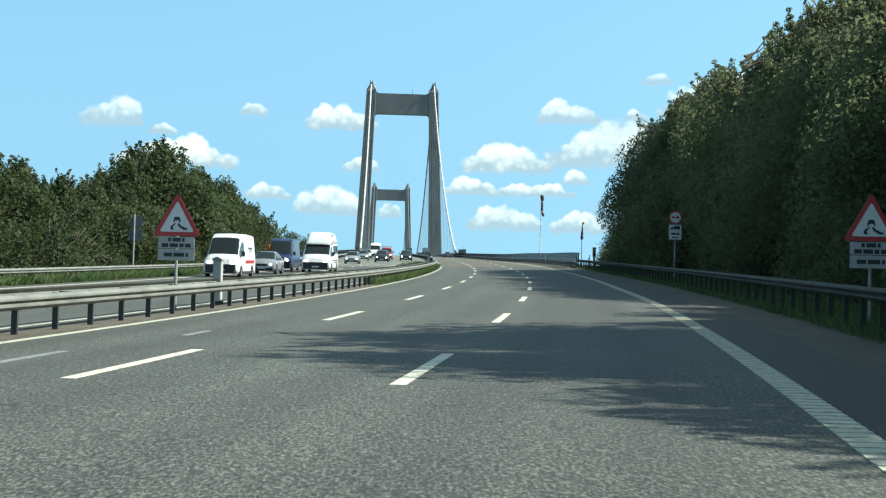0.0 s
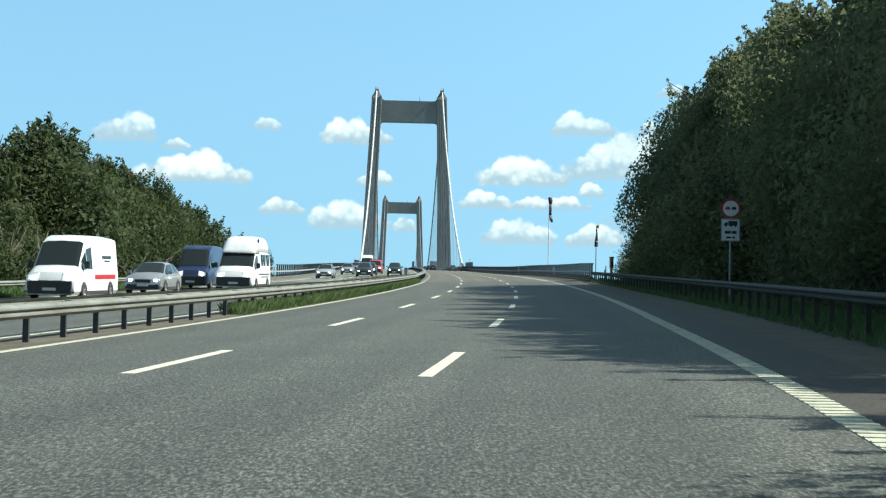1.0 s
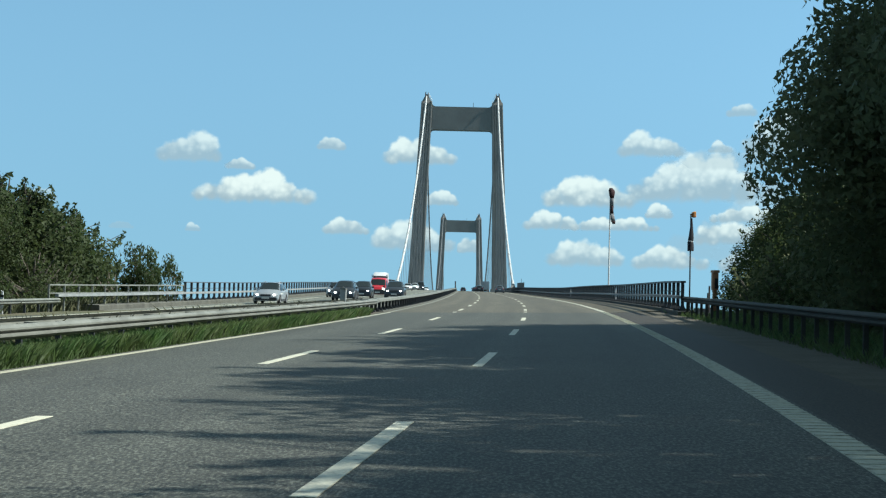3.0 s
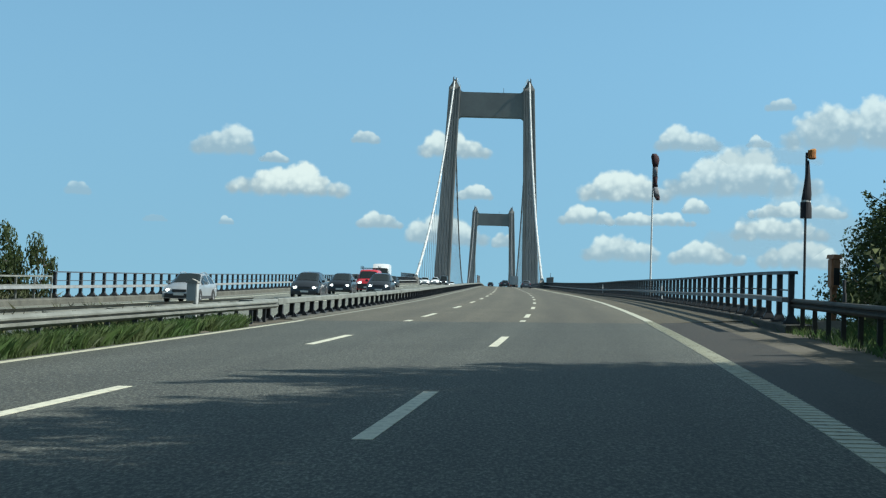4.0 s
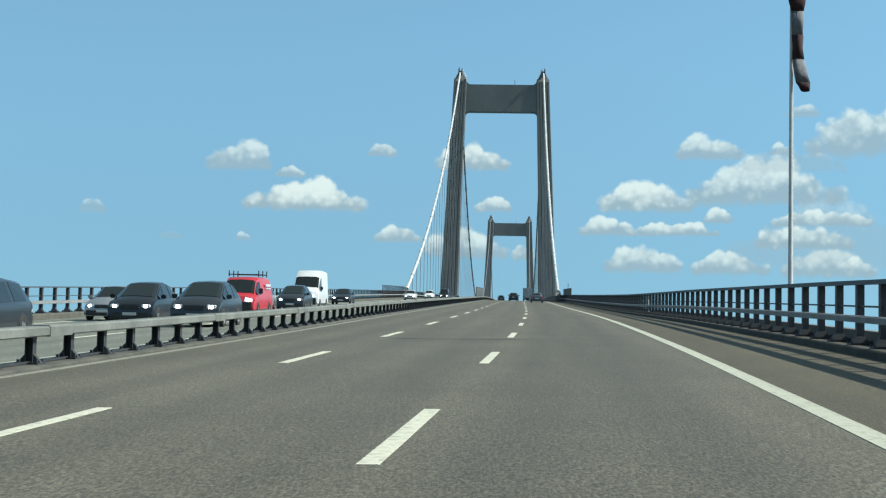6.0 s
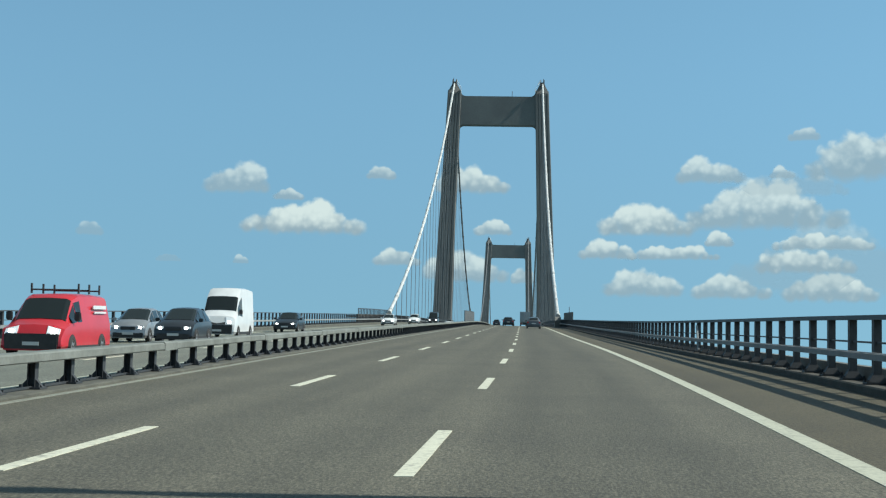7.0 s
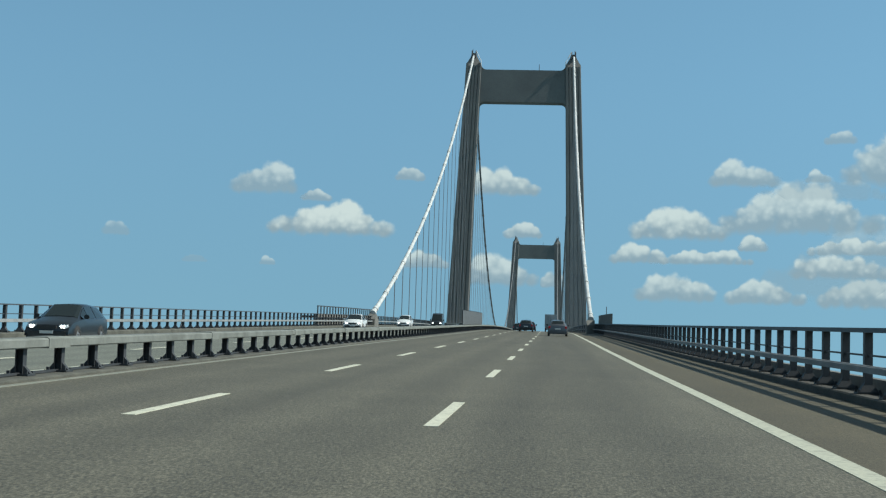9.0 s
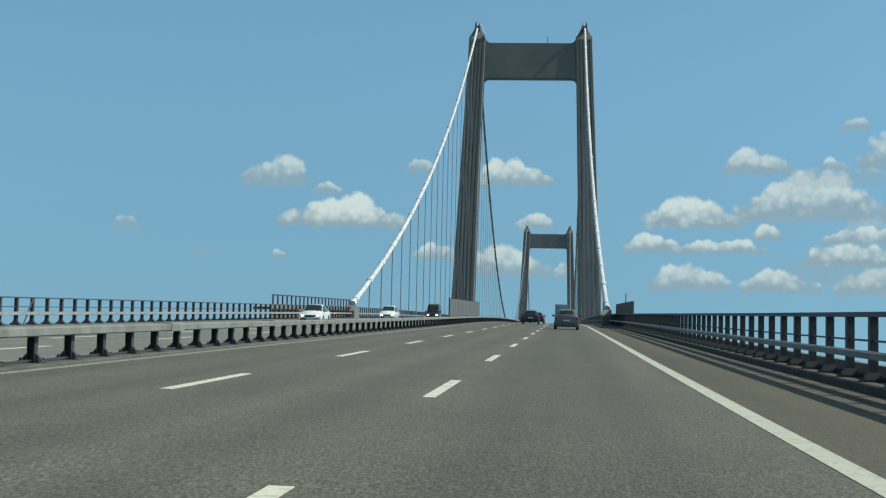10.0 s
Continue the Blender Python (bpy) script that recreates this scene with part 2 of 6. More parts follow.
BARK = material("bark", (0.10, 0.085, 0.065), 0.95, spots=(0.06, 0.05, 0.04), scale=6, bump=0.6, bump_scale=12)
SIGN_WHITE = material("sign_white", (0.6240, 0.6240, 0.6080), 0.4, spots=(0.5280, 0.5280, 0.5040), scale=3)
SIGN_RED = material("sign_red", (0.4000, 0.0240, 0.0280), 0.4, spots=(0.3200, 0.0240, 0.0240), scale=3)
SIGN_BLACK = material("sign_black", (0.015, 0.015, 0.017), 0.5)
SIGN_PLATE = material("grey_sign_plate", (0.36, 0.37, 0.36), 0.55, spots=(0.29, 0.3, 0.29), scale=2.5)
SIGN_BACK = material("sign_back_grey", (0.16, 0.17, 0.18), 0.5, 0.4, spots=(0.11, 0.12, 0.13), scale=2)
DULL_ORANGE = material("dull_orange_paint", (0.34, 0.165, 0.085), 0.6, spots=(0.25, 0.125, 0.07), scale=5)
ORANGE = material("orange_paint", (0.6000, 0.1520, 0.0160), 0.45, spots=(0.4800, 0.1200, 0.0240), scale=4)
# white stripe cloth, its shade painted in as grey
SOCK_GREY = material("shaded_white_cloth", (0.1500, 0.1500, 0.1575), 0.9, spots=(0.0750, 0.0750, 0.0825), scale=3, bump=0.3, bump_scale=12)
SOCK_RED = material("faded_red_cloth", (0.0297, 0.0053, 0.0073), 0.9, spots=(0.0149, 0.0040, 0.0059), scale=3, bump=0.3, bump_scale=12)
SOCK_DARK = material("dark_cloth", (0.012, 0.012, 0.017), 0.85, spots=(0.02, 0.02, 0.026), scale=3.0)
SOCK_ORANGE = material("orange_cloth", (0.36, 0.155, 0.03), 0.85, spots=(0.2475, 0.0770, 0.0275), scale=4)
WATER = material("sea_water", (0.10, 0.17, 0.19), 0.2, bump=0.04, bump_scale=0.4)

# ---- the road's line, height and crossfall; offsets are metres to the right of the line between the right and middle lanes ----
def bend(y):
    """The left-hand bend that runs out into the straight of the bridge."""
    if y > -340:
        return 5.648 + 1.5 * (1 - math.exp(-0.0047 * (y + 340) / 1.5))
    v = -340 - max(y, -720)
    return 5.648 + 2.262e-5 * v ** 2 - 6.263e-7 * v ** 3 - 4.665e-3 * v + min(0, y + 720) * 0.2494


_yy = np.linspace(-1400, 1600, 3001)
PLAN_Y = [-665, -620, -580, -540, -500, -460, -420, -380, -340, -290, -236, -100, 600]
_shift = np.interp(_yy, PLAN_Y, [2.198, 2.092, 2.040, 1.998, 1.937, 1.943, 1.946, 1.905, 1.830, 1.770, 1.693, 0.932, 0.516])
_shift = np.convolve(np.pad(_shift, 40, "edge"), np.hanning(81) / np.hanning(81).sum(), "valid")
_line = np.array([bend(y) for y in _yy]) + _shift
_grade = np.interp(_yy, [-1400, -700, -650, -540, -450, -250, 850, 1600], [0.02, 0.027, 0.0285, 0.0335, 0.034, 0.0345, -0.0345, -0.02])
_zz = np.concatenate([[0], np.cumsum((_grade[1:] + _grade[:-1]) / 2)])
_zz += 25.91 - np.interp(-447, _yy, _zz) + np.interp(_yy, PLAN_Y, [-1.280, -1.093, -0.930, -0.780, -0.642, -0.525, -0.433, -0.383, -0.345, -0.294, -0.239, -0.225, -0.220])
# crossfall, as a rise to the right: the bend is banked, the bridge falls outwards on both sides
FALL_Y = [-665, -620, -580, -540, -500, -460, -420, -380, -340, -290, -200]
FALL = [0.0122, 0.0127, 0.0155, 0.0171, 0.0237, 0.0161, 0.0006, -0.0064, -0.0096, -0.0085, -0.0085]
FALL_ONCOMING = [0.0132, 0.0132, 0.0134, 0.0154, 0.0186, 0.0240, 0.0220, 0.0165, 0.0125, 0.0075, 0.0040]


def road_x(y):
    return float(np.interp(y, _yy, _line))


def road_z(y, off=0.0):
    right = max(off, -7.5) * float(np.interp(y, FALL_Y, FALL))
    return float(np.interp(y, _yy, _zz)) + right + min(off + 7.5, 0) * float(np.interp(y, FALL_Y, FALL_ONCOMING))


def heading(y):
    return math.atan(road_x(y + 0.5) - road_x(y - 0.5))  # from +y towards +x


def at(y, off, dz=0.0):
    """A point beside the road at y, off metres to the right of the lane line and dz over the surface."""
    a = heading(y)
    return Vector((road_x(y) + off * math.cos(a), y - off * math.sin(a), road_z(y, off) + dz))


def on_road(y, off, dz=0.0, turn=0.0):
    """The pose of a thing that stands on the road and looks along it (its own +y ahead)."""
    p = at(y, off, dz)
    return pose(p.x, p.y, p.z, math.degrees(math.atan(float(np.interp(y, _yy, _grade)))) if turn == 0 else 0, 0, -math.degrees(heading(y)) + turn)


def mesh_of(name, bm, *mats):
    me = bpy.data.meshes.new(name)
    bmesh.ops.recalc_face_normals(bm, faces=bm.faces)
    bm.to_mesh(me)
    bm.free()
    for m in mats:
        me.materials.append(m)
    return me


def part(name, bm, mat, parent=None, label="", m=None):
    """Links a bmesh (or a mesh) as one object, under a parent where one is given."""
    me = bm if isinstance(bm, bpy.types.Mesh) else mesh_of(name, bm, *(mat if isinstance(mat, (tuple, list)) else (mat,)))
    ob = new(name, me)
    if parent is not None:
        ob.parent = parent
    if m is not None:
        ob.matrix_basis = m
    return tagged(ob, label)


def stations(y0, y1):
    out, y = [], y0
    while y < y1 - 1e-6:
        out.append(y)
        y += 3.0 if y < -340 else 10.0
    out.append(y1)
    return out


def sweep(profile, y0, y1, uv=False, bm=None, ys=None, lift_by=None):
    """A solid that follows the road: profile is a closed ring of (offset, height)."""
    bm = bm or bmesh.new()
    lay = bm.loops.layers.uv.new("lane") if uv else None
    rings, info = [], {}
    for y in ys or stations(y0, y1):
        ring = []
        for o, z in profile:  # the edge of the deck may lean up towards the abutment
            v = bm.verts.new(at(y, o, z + (lift_by(y) * min(1, max(0, (o - 4.15) / 2.45)) if lift_by else 0)))
            info[v] = (o, y)
            ring.append(v)
        rings.append(ring)
    n = len(profile)
    faces = []
    for a, b in zip(rings, rings[1:]):
        for i in range(n):
            faces.append(bm.faces.new((a[i], a[(i + 1) % n], b[(i + 1) % n], b[i])))
    faces.append(bm.faces.new(rings[0]))
    faces.append(bm.faces.new(rings[-1]))
    if lay:
        for f in faces:
            for l in f.loops:
                l[lay].uv = info[l.vert]
    return bm


def box(x0, x1, y0, y1, z0, z1, bm=None, bevel=0.0):
    own = bm or bmesh.new()
    vs = [own.verts.new((x, y, z)) for x in (x0, x1) for y in (y0, y1) for z in (z0, z1)]
    fs = [own.faces.new([vs[i] for i in q]) for q in ((0, 1, 3, 2), (4, 6, 7, 5), (0, 4, 5, 1), (2, 3, 7, 6), (0, 2, 6, 4), (1, 5, 7, 3))]
    if bevel:
        es = {e for f in fs for e in f.edges}
        bmesh.ops.bevel(own, geom=list(es), offset=bevel, segments=2, affect="EDGES")
    return own


def tube(points, radius, sides=8, bm=None, taper=None):
    """A round bar along the points."""
    own = bm or bmesh.new()
    pts = [Vector(p) for p in points]
    rings = []
    for i, p in enumerate(pts):
        d = (pts[min(i + 1, len(pts) - 1)] - pts[max(i - 1, 0)]).normalized()
        ref = Vector((0, 0, 1)) if abs(d.z) < 0.95 else Vector((1, 0, 0))
        u = d.cross(ref).normalized()
        w = d.cross(u)
        r = radius if taper is None else radius + (taper - radius) * i / (len(pts) - 1)
        rings.append([own.verts.new(p + (u * math.cos(k * 2 * math.pi / sides) + w * math.sin(k * 2 * math.pi / sides)) * r) for k in range(sides)])
    for a, b in zip(rings, rings[1:]):
        for k in range(sides):
            own.faces.new((a[k], a[(k + 1) % sides], b[(k + 1) % sides], b[k]))
    own.faces.new(rings[0])
    own.faces.new(rings[-1])
    return own


# ---- ground and sea ----
START = -501.8  # where the land ends and the viaduct begins


def ground_z(x, y):
    """The land: an embankment under the road, falling to the shore north of the abutment."""
    yy = max(-1300.0, min(1500.0, y))
    o = x - road_x(yy)
    top = road_z(max(-1000, min(1200, yy))) - 0.42
    land = 1.0 if y < -500 else max(0.0, 1 - (y + 500) / 90)
    if y > 1000:
        land = min(1.0, (y - 1000) / 150)
    land = land * land * (3 - 2 * land)
    side = max(0.0, abs(o + 7.5) - 22) / 60
    bank = top - 1.6 * min(1, max(0.0, abs(o + 7.5) - 14.5) / 5) - min(10.0, 5 * side)
    bank += 1.2 * (noise.noise(Vector((x * 0.01, y * 0.01, 0)))) * min(1, side)
    return bank * land + (-4.0) * (1 - land)


def axis_steps(fine0, fine1, step, far):
    out = [fine0]
    while out[-1] < fine1:
        out.append(out[-1] + step)
    a, b, s = out[0], out[-1], step
    left, right = [], []
    while a > -far:
        s *= 1.6
        a -= s
        left.append(max(a, -far))
    s = step
    while b < far:
        s *= 1.6
        b += s
        right.append(min(b, far))
    return left[::-1] + out + right


xs, ys = axis_steps(-70, 50, 2.5, 4600), axis_steps(-760, -380, 5, 4600)
bm = bmesh.new()
grid = [[bm.verts.new((x, y, ground_z(x, y))) for y in ys] for x in xs]
for i in range(len(xs) - 1):
    for j in range(len(ys) - 1):
        bm.faces.new((grid[i][j], grid[i + 1][j], grid[i + 1][j + 1], grid[i][j + 1]))
ground = tagged(part("ground", bm, EARTH), "grassy earth embankment falling away to the shore", "ground", kind="structure")
for f in ground.data.polygons:
    f.use_smooth = True
bm = bmesh.new()
bmesh.ops.create_circle(bm, cap_ends=True, segments=96, radius=4700)
tagged(part("water", bm, WATER), "calm blue sea strait far below the bridge", "water", kind="structure")

# ---- carriageways on land ----
road = tagged(part("road", sweep([(-7.05, 0), (4.1, 0), (4.1, -0.4), (-7.05, -0.4)], -780, START, True), ASPHALT), "grey chip-sealed asphalt motorway carriageway in patchy tree shade", "road", kind="structure")
tagged(part("road_oncoming", sweep([(-20.6, 0), (-8.05, 0), (-8.05, -0.4), (-20.6, -0.4)], -780, START, True), ASPHALT), "grey asphalt carriageway for the oncoming traffic", "road", kind="structure")
def edge_rise(q):
    """How far the carriageway's outer edge leans up round the abutment."""
    return 0.09 * min(1, max(0, (-392 - q) / 38)) * min(1, max(0, (q + 545) / 45))


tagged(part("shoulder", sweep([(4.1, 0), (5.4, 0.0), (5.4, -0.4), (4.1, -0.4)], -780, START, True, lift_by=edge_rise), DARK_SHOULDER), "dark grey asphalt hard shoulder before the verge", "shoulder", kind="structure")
tagged(part("verge", sweep([(5.4, -0.012), (6.6, -0.02), (9.2, -0.12), (9.2, -0.6), (5.4, -0.6)], -780, START, lift_by=edge_rise), GRIT), "gritty brown verge with leaf litter beside the asphalt", "verge", kind="structure")
tagged(part("verge_oncoming", sweep([(-24.5, -0.15), (-20.6, -0.02), (-20.6, -0.6), (-24.5, -0.6)], -780, START), GRIT), "gritty verge beside the oncoming carriageway", "verge", kind="structure")
tagged(part("median_strip", sweep([(-8.05, 0.02), (-7.05, 0.02), (-7.05, -0.4), (-8.05, -0.4)], -780, START), GRIT), "narrow gritty median strip between the carriageways", "median", kind="structure")

# ---- bridge deck ----
END = 1150.0
deck = tagged(part("bridge_deck", sweep([(-22.4, -0.06), (7.4, -0.06), (7.4, -0.9), (3.0, -3.0), (-18.0, -3.0), (-22.4, -0.9)], START, END), CONCRETE), "long bridge deck girder in pale concrete and steel", "bridge deck", kind="structure")
tagged(part("deck_road", sweep([(-7.05, 0), (4.1, 0), (4.1, -0.05), (-7.05, -0.05)], START, END, True), DECK_ASPHALT), "brownish grey worn asphalt on the bridge", "road", kind="structure")
tagged(part("shoulder", sweep([(4.1, 0), (6.65, 0.02), (6.65, -0.3), (4.1, -0.05)], START, END, True, lift_by=edge_rise), SHOULDER), "tan worn asphalt hard shoulder of the bridge", "shoulder", kind="structure")
tagged(part("deck_road_oncoming", sweep([(-21.45, 0), (-7.95, 0), (-7.95, -0.05), (-21.45, -0.05)], START, END, True), SHEEN_ASPHALT), "worn grey asphalt of the oncoming bridge carriageway, coloured pale for sheen", "road", kind="structure")
tagged(part("median_plinth", sweep([(-7.95, 0.03), (-7.9, 0.05), (-7.1, 0.05), (-7.05, 0.03), (-7.05, -0.05), (-7.95, -0.05)], START, END), CURB), "low weathered concrete plinth under the median barrier", "plinth", kind="structure")
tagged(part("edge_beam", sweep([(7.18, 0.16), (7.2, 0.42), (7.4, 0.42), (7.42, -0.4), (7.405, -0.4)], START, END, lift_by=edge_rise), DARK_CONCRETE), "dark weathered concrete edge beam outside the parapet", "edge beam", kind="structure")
tagged(part("kerb", sweep([(6.65, 0.14), (6.68, 0.165), (7.35, 0.17), (7.4, 0.15), (7.4, -0.3), (6.65, -0.3)], START - 8.5, END, lift_by=edge_rise), SHADED_CURB), "concrete edge kerb of the bridge, coloured dark as in shade", "kerb", kind="structure")
tagged(part("kerb_oncoming", sweep([(-22.4, 0.27), (-22.35, 0.3), (-21.5, 0.27), (-21.45, 0.22), (-21.45, -0.05), (-22.4, -0.05)], START, END), CURB), "weathered concrete edge kerb of the bridge", "kerb", kind="structure")
for o0, o1 in ((-7.04, 4.09), (-21.44, -7.96)):
    for y in (-240.0,):
        tagged(part("expansion_joint", sweep([(o0, 0.005), (o1, 0.005), (o1, -0.03), (o0, -0.03)], y, y + 0.02, ys=[y, y + 0.02]), JOINT), "dark steel expansion joint across the asphalt", "expansion joint", kind="structure")

# ---- markings ----
def line_strip(name, centre, w, y0, y1, mat, host):
    """A painted line along the road; centre gives its offset at every y."""
    bm = bmesh.new()
    ys = stations(y0, y1)
    for ya, yb in zip(ys, ys[1:]):
        ring = [(ya, centre(ya) - w / 2), (ya, centre(ya) + w / 2), (yb, centre(yb) + w / 2), (yb, centre(yb) - w / 2)]
        hi = [bm.verts.new(at(y, o, 0.006 + edge_rise(y) * min(1, max(0, (o - 4.15) / 2.45)))) for y, o in ring]
        lo = [bm.verts.new(v.co - Vector((0, 0, 0.016))) for v in hi]
        bm.faces.new(hi)
        for i in range(4):
            bm.faces.new((hi[i], lo[i], lo[(i + 1) % 4], hi[(i + 1) % 4]))
    bmesh.ops.remove_doubles(bm, verts=bm.verts, dist=0.0005)
    return part(name, bm, mat, host)


def right_edge(y):
    """Offset of the right edge line, which wanders a little as the hard shoulder narrows."""
    return float(np.interp(y, [-640, -612, -590, -570, -505, -460, -425, -397, -365], [4.06, 4.06, 3.87, 3.87, 3.93, 4.02, 4.1, 4.1, 3.98]))


line_strip("edge_line", right_edge, 0.3, -780, START, EDGE_PAINT, road)
line_strip("edge_line", lambda y: right_edge(y) + 0.035, 0.25, START, 700, EDGE_PAINT, deck)
for o, w, y0, y1, host, mat in ((-6.75, 0.16, -780, START, road, EDGE_PAINT), (-6.85, 0.16, START, 700, deck, GRIMY_PAINT), (-8.45, 0.2, -780, 600, deck, EDGE_PAINT), (-19.3, 0.3, -780, 600, deck, EDGE_PAINT)):
    line_strip("edge_line", lambda y, o=o: o, w, y0, y1, mat, host)
bm = bmesh.new()
y = -690.0
while y < -500:  # raised ribs across the right edge line
    o = right_edge(y)
    sweep([(o - 0.146, 0.014), (o + 0.146, 0.014), (o + 0.146, 0.003), (o - 0.146, 0.003)], y, y + 0.12, bm=bm, ys=[y, y + 0.09])
    y += 0.3
tagged(part("edge_line_ribs", bm, EDGE_PAINT), "raised white ribs across the road edge line", "road marking", kind="stuff")
dash_rows = [(-638.9 + 14.78 * k + {7: 0.7, 8: 2.3}.get(k, 0), o) for k in range(-6, 9) for o in (0.0, -3.55)] + [(-495.6 + 14.98 * k - (0.55 if k == 0 else 0), o) for k in range(0, 75) for o in (0.0, -3.55)]
for y, o in dash_rows:
    part("lane_dash", sweep([(o - 0.085, 0.006), (o + 0.085, 0.006), (o + 0.085, -0.01), (o - 0.085, -0.01)], y, y + 5.0, ys=[y, y + 2.5, y + 5.0]), PAINT, road if y < START else deck)
for k in range(-8, 60):
    for o in (-12.0, -15.6):
        y = -632 + 15 * k
        part("lane_dash", sweep([(o - 0.085, 0.006), (o + 0.085, 0.006), (o + 0.085, -0.01), (o - 0.085, -0.01)], y, y + 5.0, ys=[y, y + 2.5, y + 5.0]), PAINT, road if y < START else deck)
for y, o, n in ((-641.5, -5.6, 2.2), (-637.3, -5.2, 2.6), (-630.5, -4.75, 1.6), ):
    part("old_lane_dash", sweep([(o - 0.07, 0.004), (o + 0.07, 0.004), (o + 0.07, -0.01), (o - 0.07, -0.01)], y, y + n, ys=[y, y + n]), OLD_PAINT, road)

for y, o in ((-501.2, 0.0), (-501.7, -3.55)):
    part("lane_dash", sweep([(o - 0.085, 0.006), (o + 0.085, 0.006), (o + 0.085, -0.01), (o - 0.085, -0.01)], y, y + 1.4, ys=[y, y + 1.4]), PAINT, road)

# ---- pylons ----
def pylon(y0):
    """A portal pylon: two leaning fluted legs, one deep cross beam, pointed saddle housings."""
    root = new("bridge_pylon")
    root.location = (0, y0, 0)
    levels = [(-5, 13.9, 21.3), (43, 13.5, 19.45), (73, 13.05, 18.1), (104, 12.2, 16.65), (114.6, 11.85, 16.2)]
    for s in (-1, 1):
        bm = bmesh.new()
        rings = []
        for z, a, b in levels:
            d = 3.6 - 0.011 * (z + 5)  # half depth
            ring = []
            w = b - a
            cols = 5  # flutes on the faces across the road
            front, back = [], []
            for k in range(cols):
                u0, u1 = a + w * k / cols, a + w * (k + 1) / cols
                g = w / cols * 0.16
                for u, r in ((u0 + 0.001, 0.26), (u0 + g, 0), (u1 - g, 0), (u1 - 0.001, 0.26)):
                    if (k == 0 and u < a + g * 0.5) or (k == cols - 1 and u > b - g * 0.5):
                        r = 0.1
                    front.append((s * u, -d + r))
                    back.append((s * u, d - r))
            ring = front + back[::-1]
            rings.append([bm.verts.new((x, yy, z)) for x, yy in ring])
        for r0, r1 in zip(rings, rings[1:]):
            for i in range(len(r0)):
                j = (i + 1) % len(r0)
                bm.faces.new((r0[i], r0[j], r1[j], r1[i]))
        bm.faces.new(rings[-1])
        part("leg", bm, PYLON, root, "tapering grey concrete leg with vertical flutes")
        # saddle housing: a concave gable up to the cable, two thin cheeks with the cable between them
        bm = bmesh.new()
        prof = [(-2.2, 114.4), (-2.12, 115.3), (-1.75, 115.75), (-0.95, 117.3), (-0.62, 118.5), (0.62, 118.5), (0.95, 117.3), (1.75, 115.75), (2.12, 115.3), (2.2, 114.4)]
        lo = [bm.verts.new((s * 14.05 + x, -1.9 + (z - 114.4) * 0.36, z)) for x, z in prof]
        hi = [bm.verts.new((s * 14.05 + x, 1.9 - (z - 114.4) * 0.36, z)) for x, z in prof]
        bm.faces.new(lo)
        bm.faces.new(hi)
        for i in range(10):
            bm.faces.new((lo[i], lo[(i + 1) % 10], hi[(i + 1) % 10], hi[i]))
        part("saddle_housing", bm, PYLON, root, "pointed concrete housing over the cable saddle")
        for cheek in (-1, 1):
            bm = bmesh.new()
            prof = [(-1.7, 117.0), (1.7, 117.0), (0.9, 118.7), (0.3, 119.3), (-0.3, 119.3), (-0.9, 118.7)]
            lo = [bm.verts.new((s * 14.15 + cheek * 0.55 - 0.12, x, z)) for x, z in prof]
            hi = [bm.verts.new((s * 14.15 + cheek * 0.55 + 0.12, x, z)) for x, z in prof]
            bm.faces.new(lo)
            bm.faces.new(hi)
            for i in range(6):
                bm.faces.new((lo[i], lo[(i + 1) % 6], hi[(i + 1) % 6], hi[i]))
            part("saddle_cheek", bm, DARK_STEEL, root)
        part("stair_rail", tube([(s * 13.45, -1.5, 118.9), (s * 12.75, -2.0, 117.4), (s * 11.95, -2.4, 115.9), (s * 11.9, -2.4, 114.5)], 0.11, 6), CABLE, root, "pale steel rail of the stair to the saddle")
        part("mast", tube([(s * 14.5, 0.4, 117.5), (s * 14.5, 0.4, 119.8)], 0.09, 6), DARK_STEEL, root, "slim dark lightning mast")
    # cross beam with rounded corners against the legs
    bm = bmesh.new()
    half, zt, zb = 12.5, 113.5, 104.3
    ring = []
    for k in range(7):  # lower right corner
        t = math.pi / 2 * k / 6
        ring.append((half - 0.2 - 1.4 + 1.4 * math.sin(t), zb - 1.4 + 1.4 * math.cos(t)))
    ring.append((half, zb - 1.4))
    ring.append((half, zt + 2.0))
    for k in range(7):
        t = math.pi / 2 * k / 6
        ring.append((half - 0.55 - 1.6 + 1.6 * math.cos(t) * 1.0, zt + 1.6 - 1.6 * math.sin(t)))
    ring = ring + [(-x, z) for x, z in ring[::-1]]
    lo = [bm.verts.new((x, -2.05, z)) for x, z in ring]
    hi = [bm.verts.new((x, 2.05, z)) for x, z in ring]
    bm.faces.new(lo)
    bm.faces.new(hi)
    for i in range(len(ring)):
        j = (i + 1) % len(ring)
        bm.faces.new((lo[i], lo[j], hi[j], hi[i]))
    part("cross_beam", bm, PYLON, root, "deep grey concrete cross beam with rounded corners")
    part("mast", tube([(4.5, 0, 113.4), (4.5, 0, 115.6)], 0.1, 6), DARK_STEEL, root, "slim dark mast")
    return tagged(root, "tall grey concrete suspension bridge portal pylon", "bridge pylon", "pylons of the bridge")


FAR = 580.0
pylon(0.0)
far_pylon = pylon(FAR)
far_pylon.location.z = 1.8
for s in (-1, 1):  # concrete fender boxes round the legs at deck height
    for y in (0.0, FAR):
        z = road_z(y)
        tagged(part("leg_collar", box(s * 16.4 - 3.4, s * 16.4 + 3.4, y - 4.4, y + 4.4, z - 3.2, z + 2.4, bevel=0.08), CONCRETE), "pale concrete collar box round a pylon leg", "concrete box", "pylon collars")

# ---- cables ----
CABLE_X = 14.2
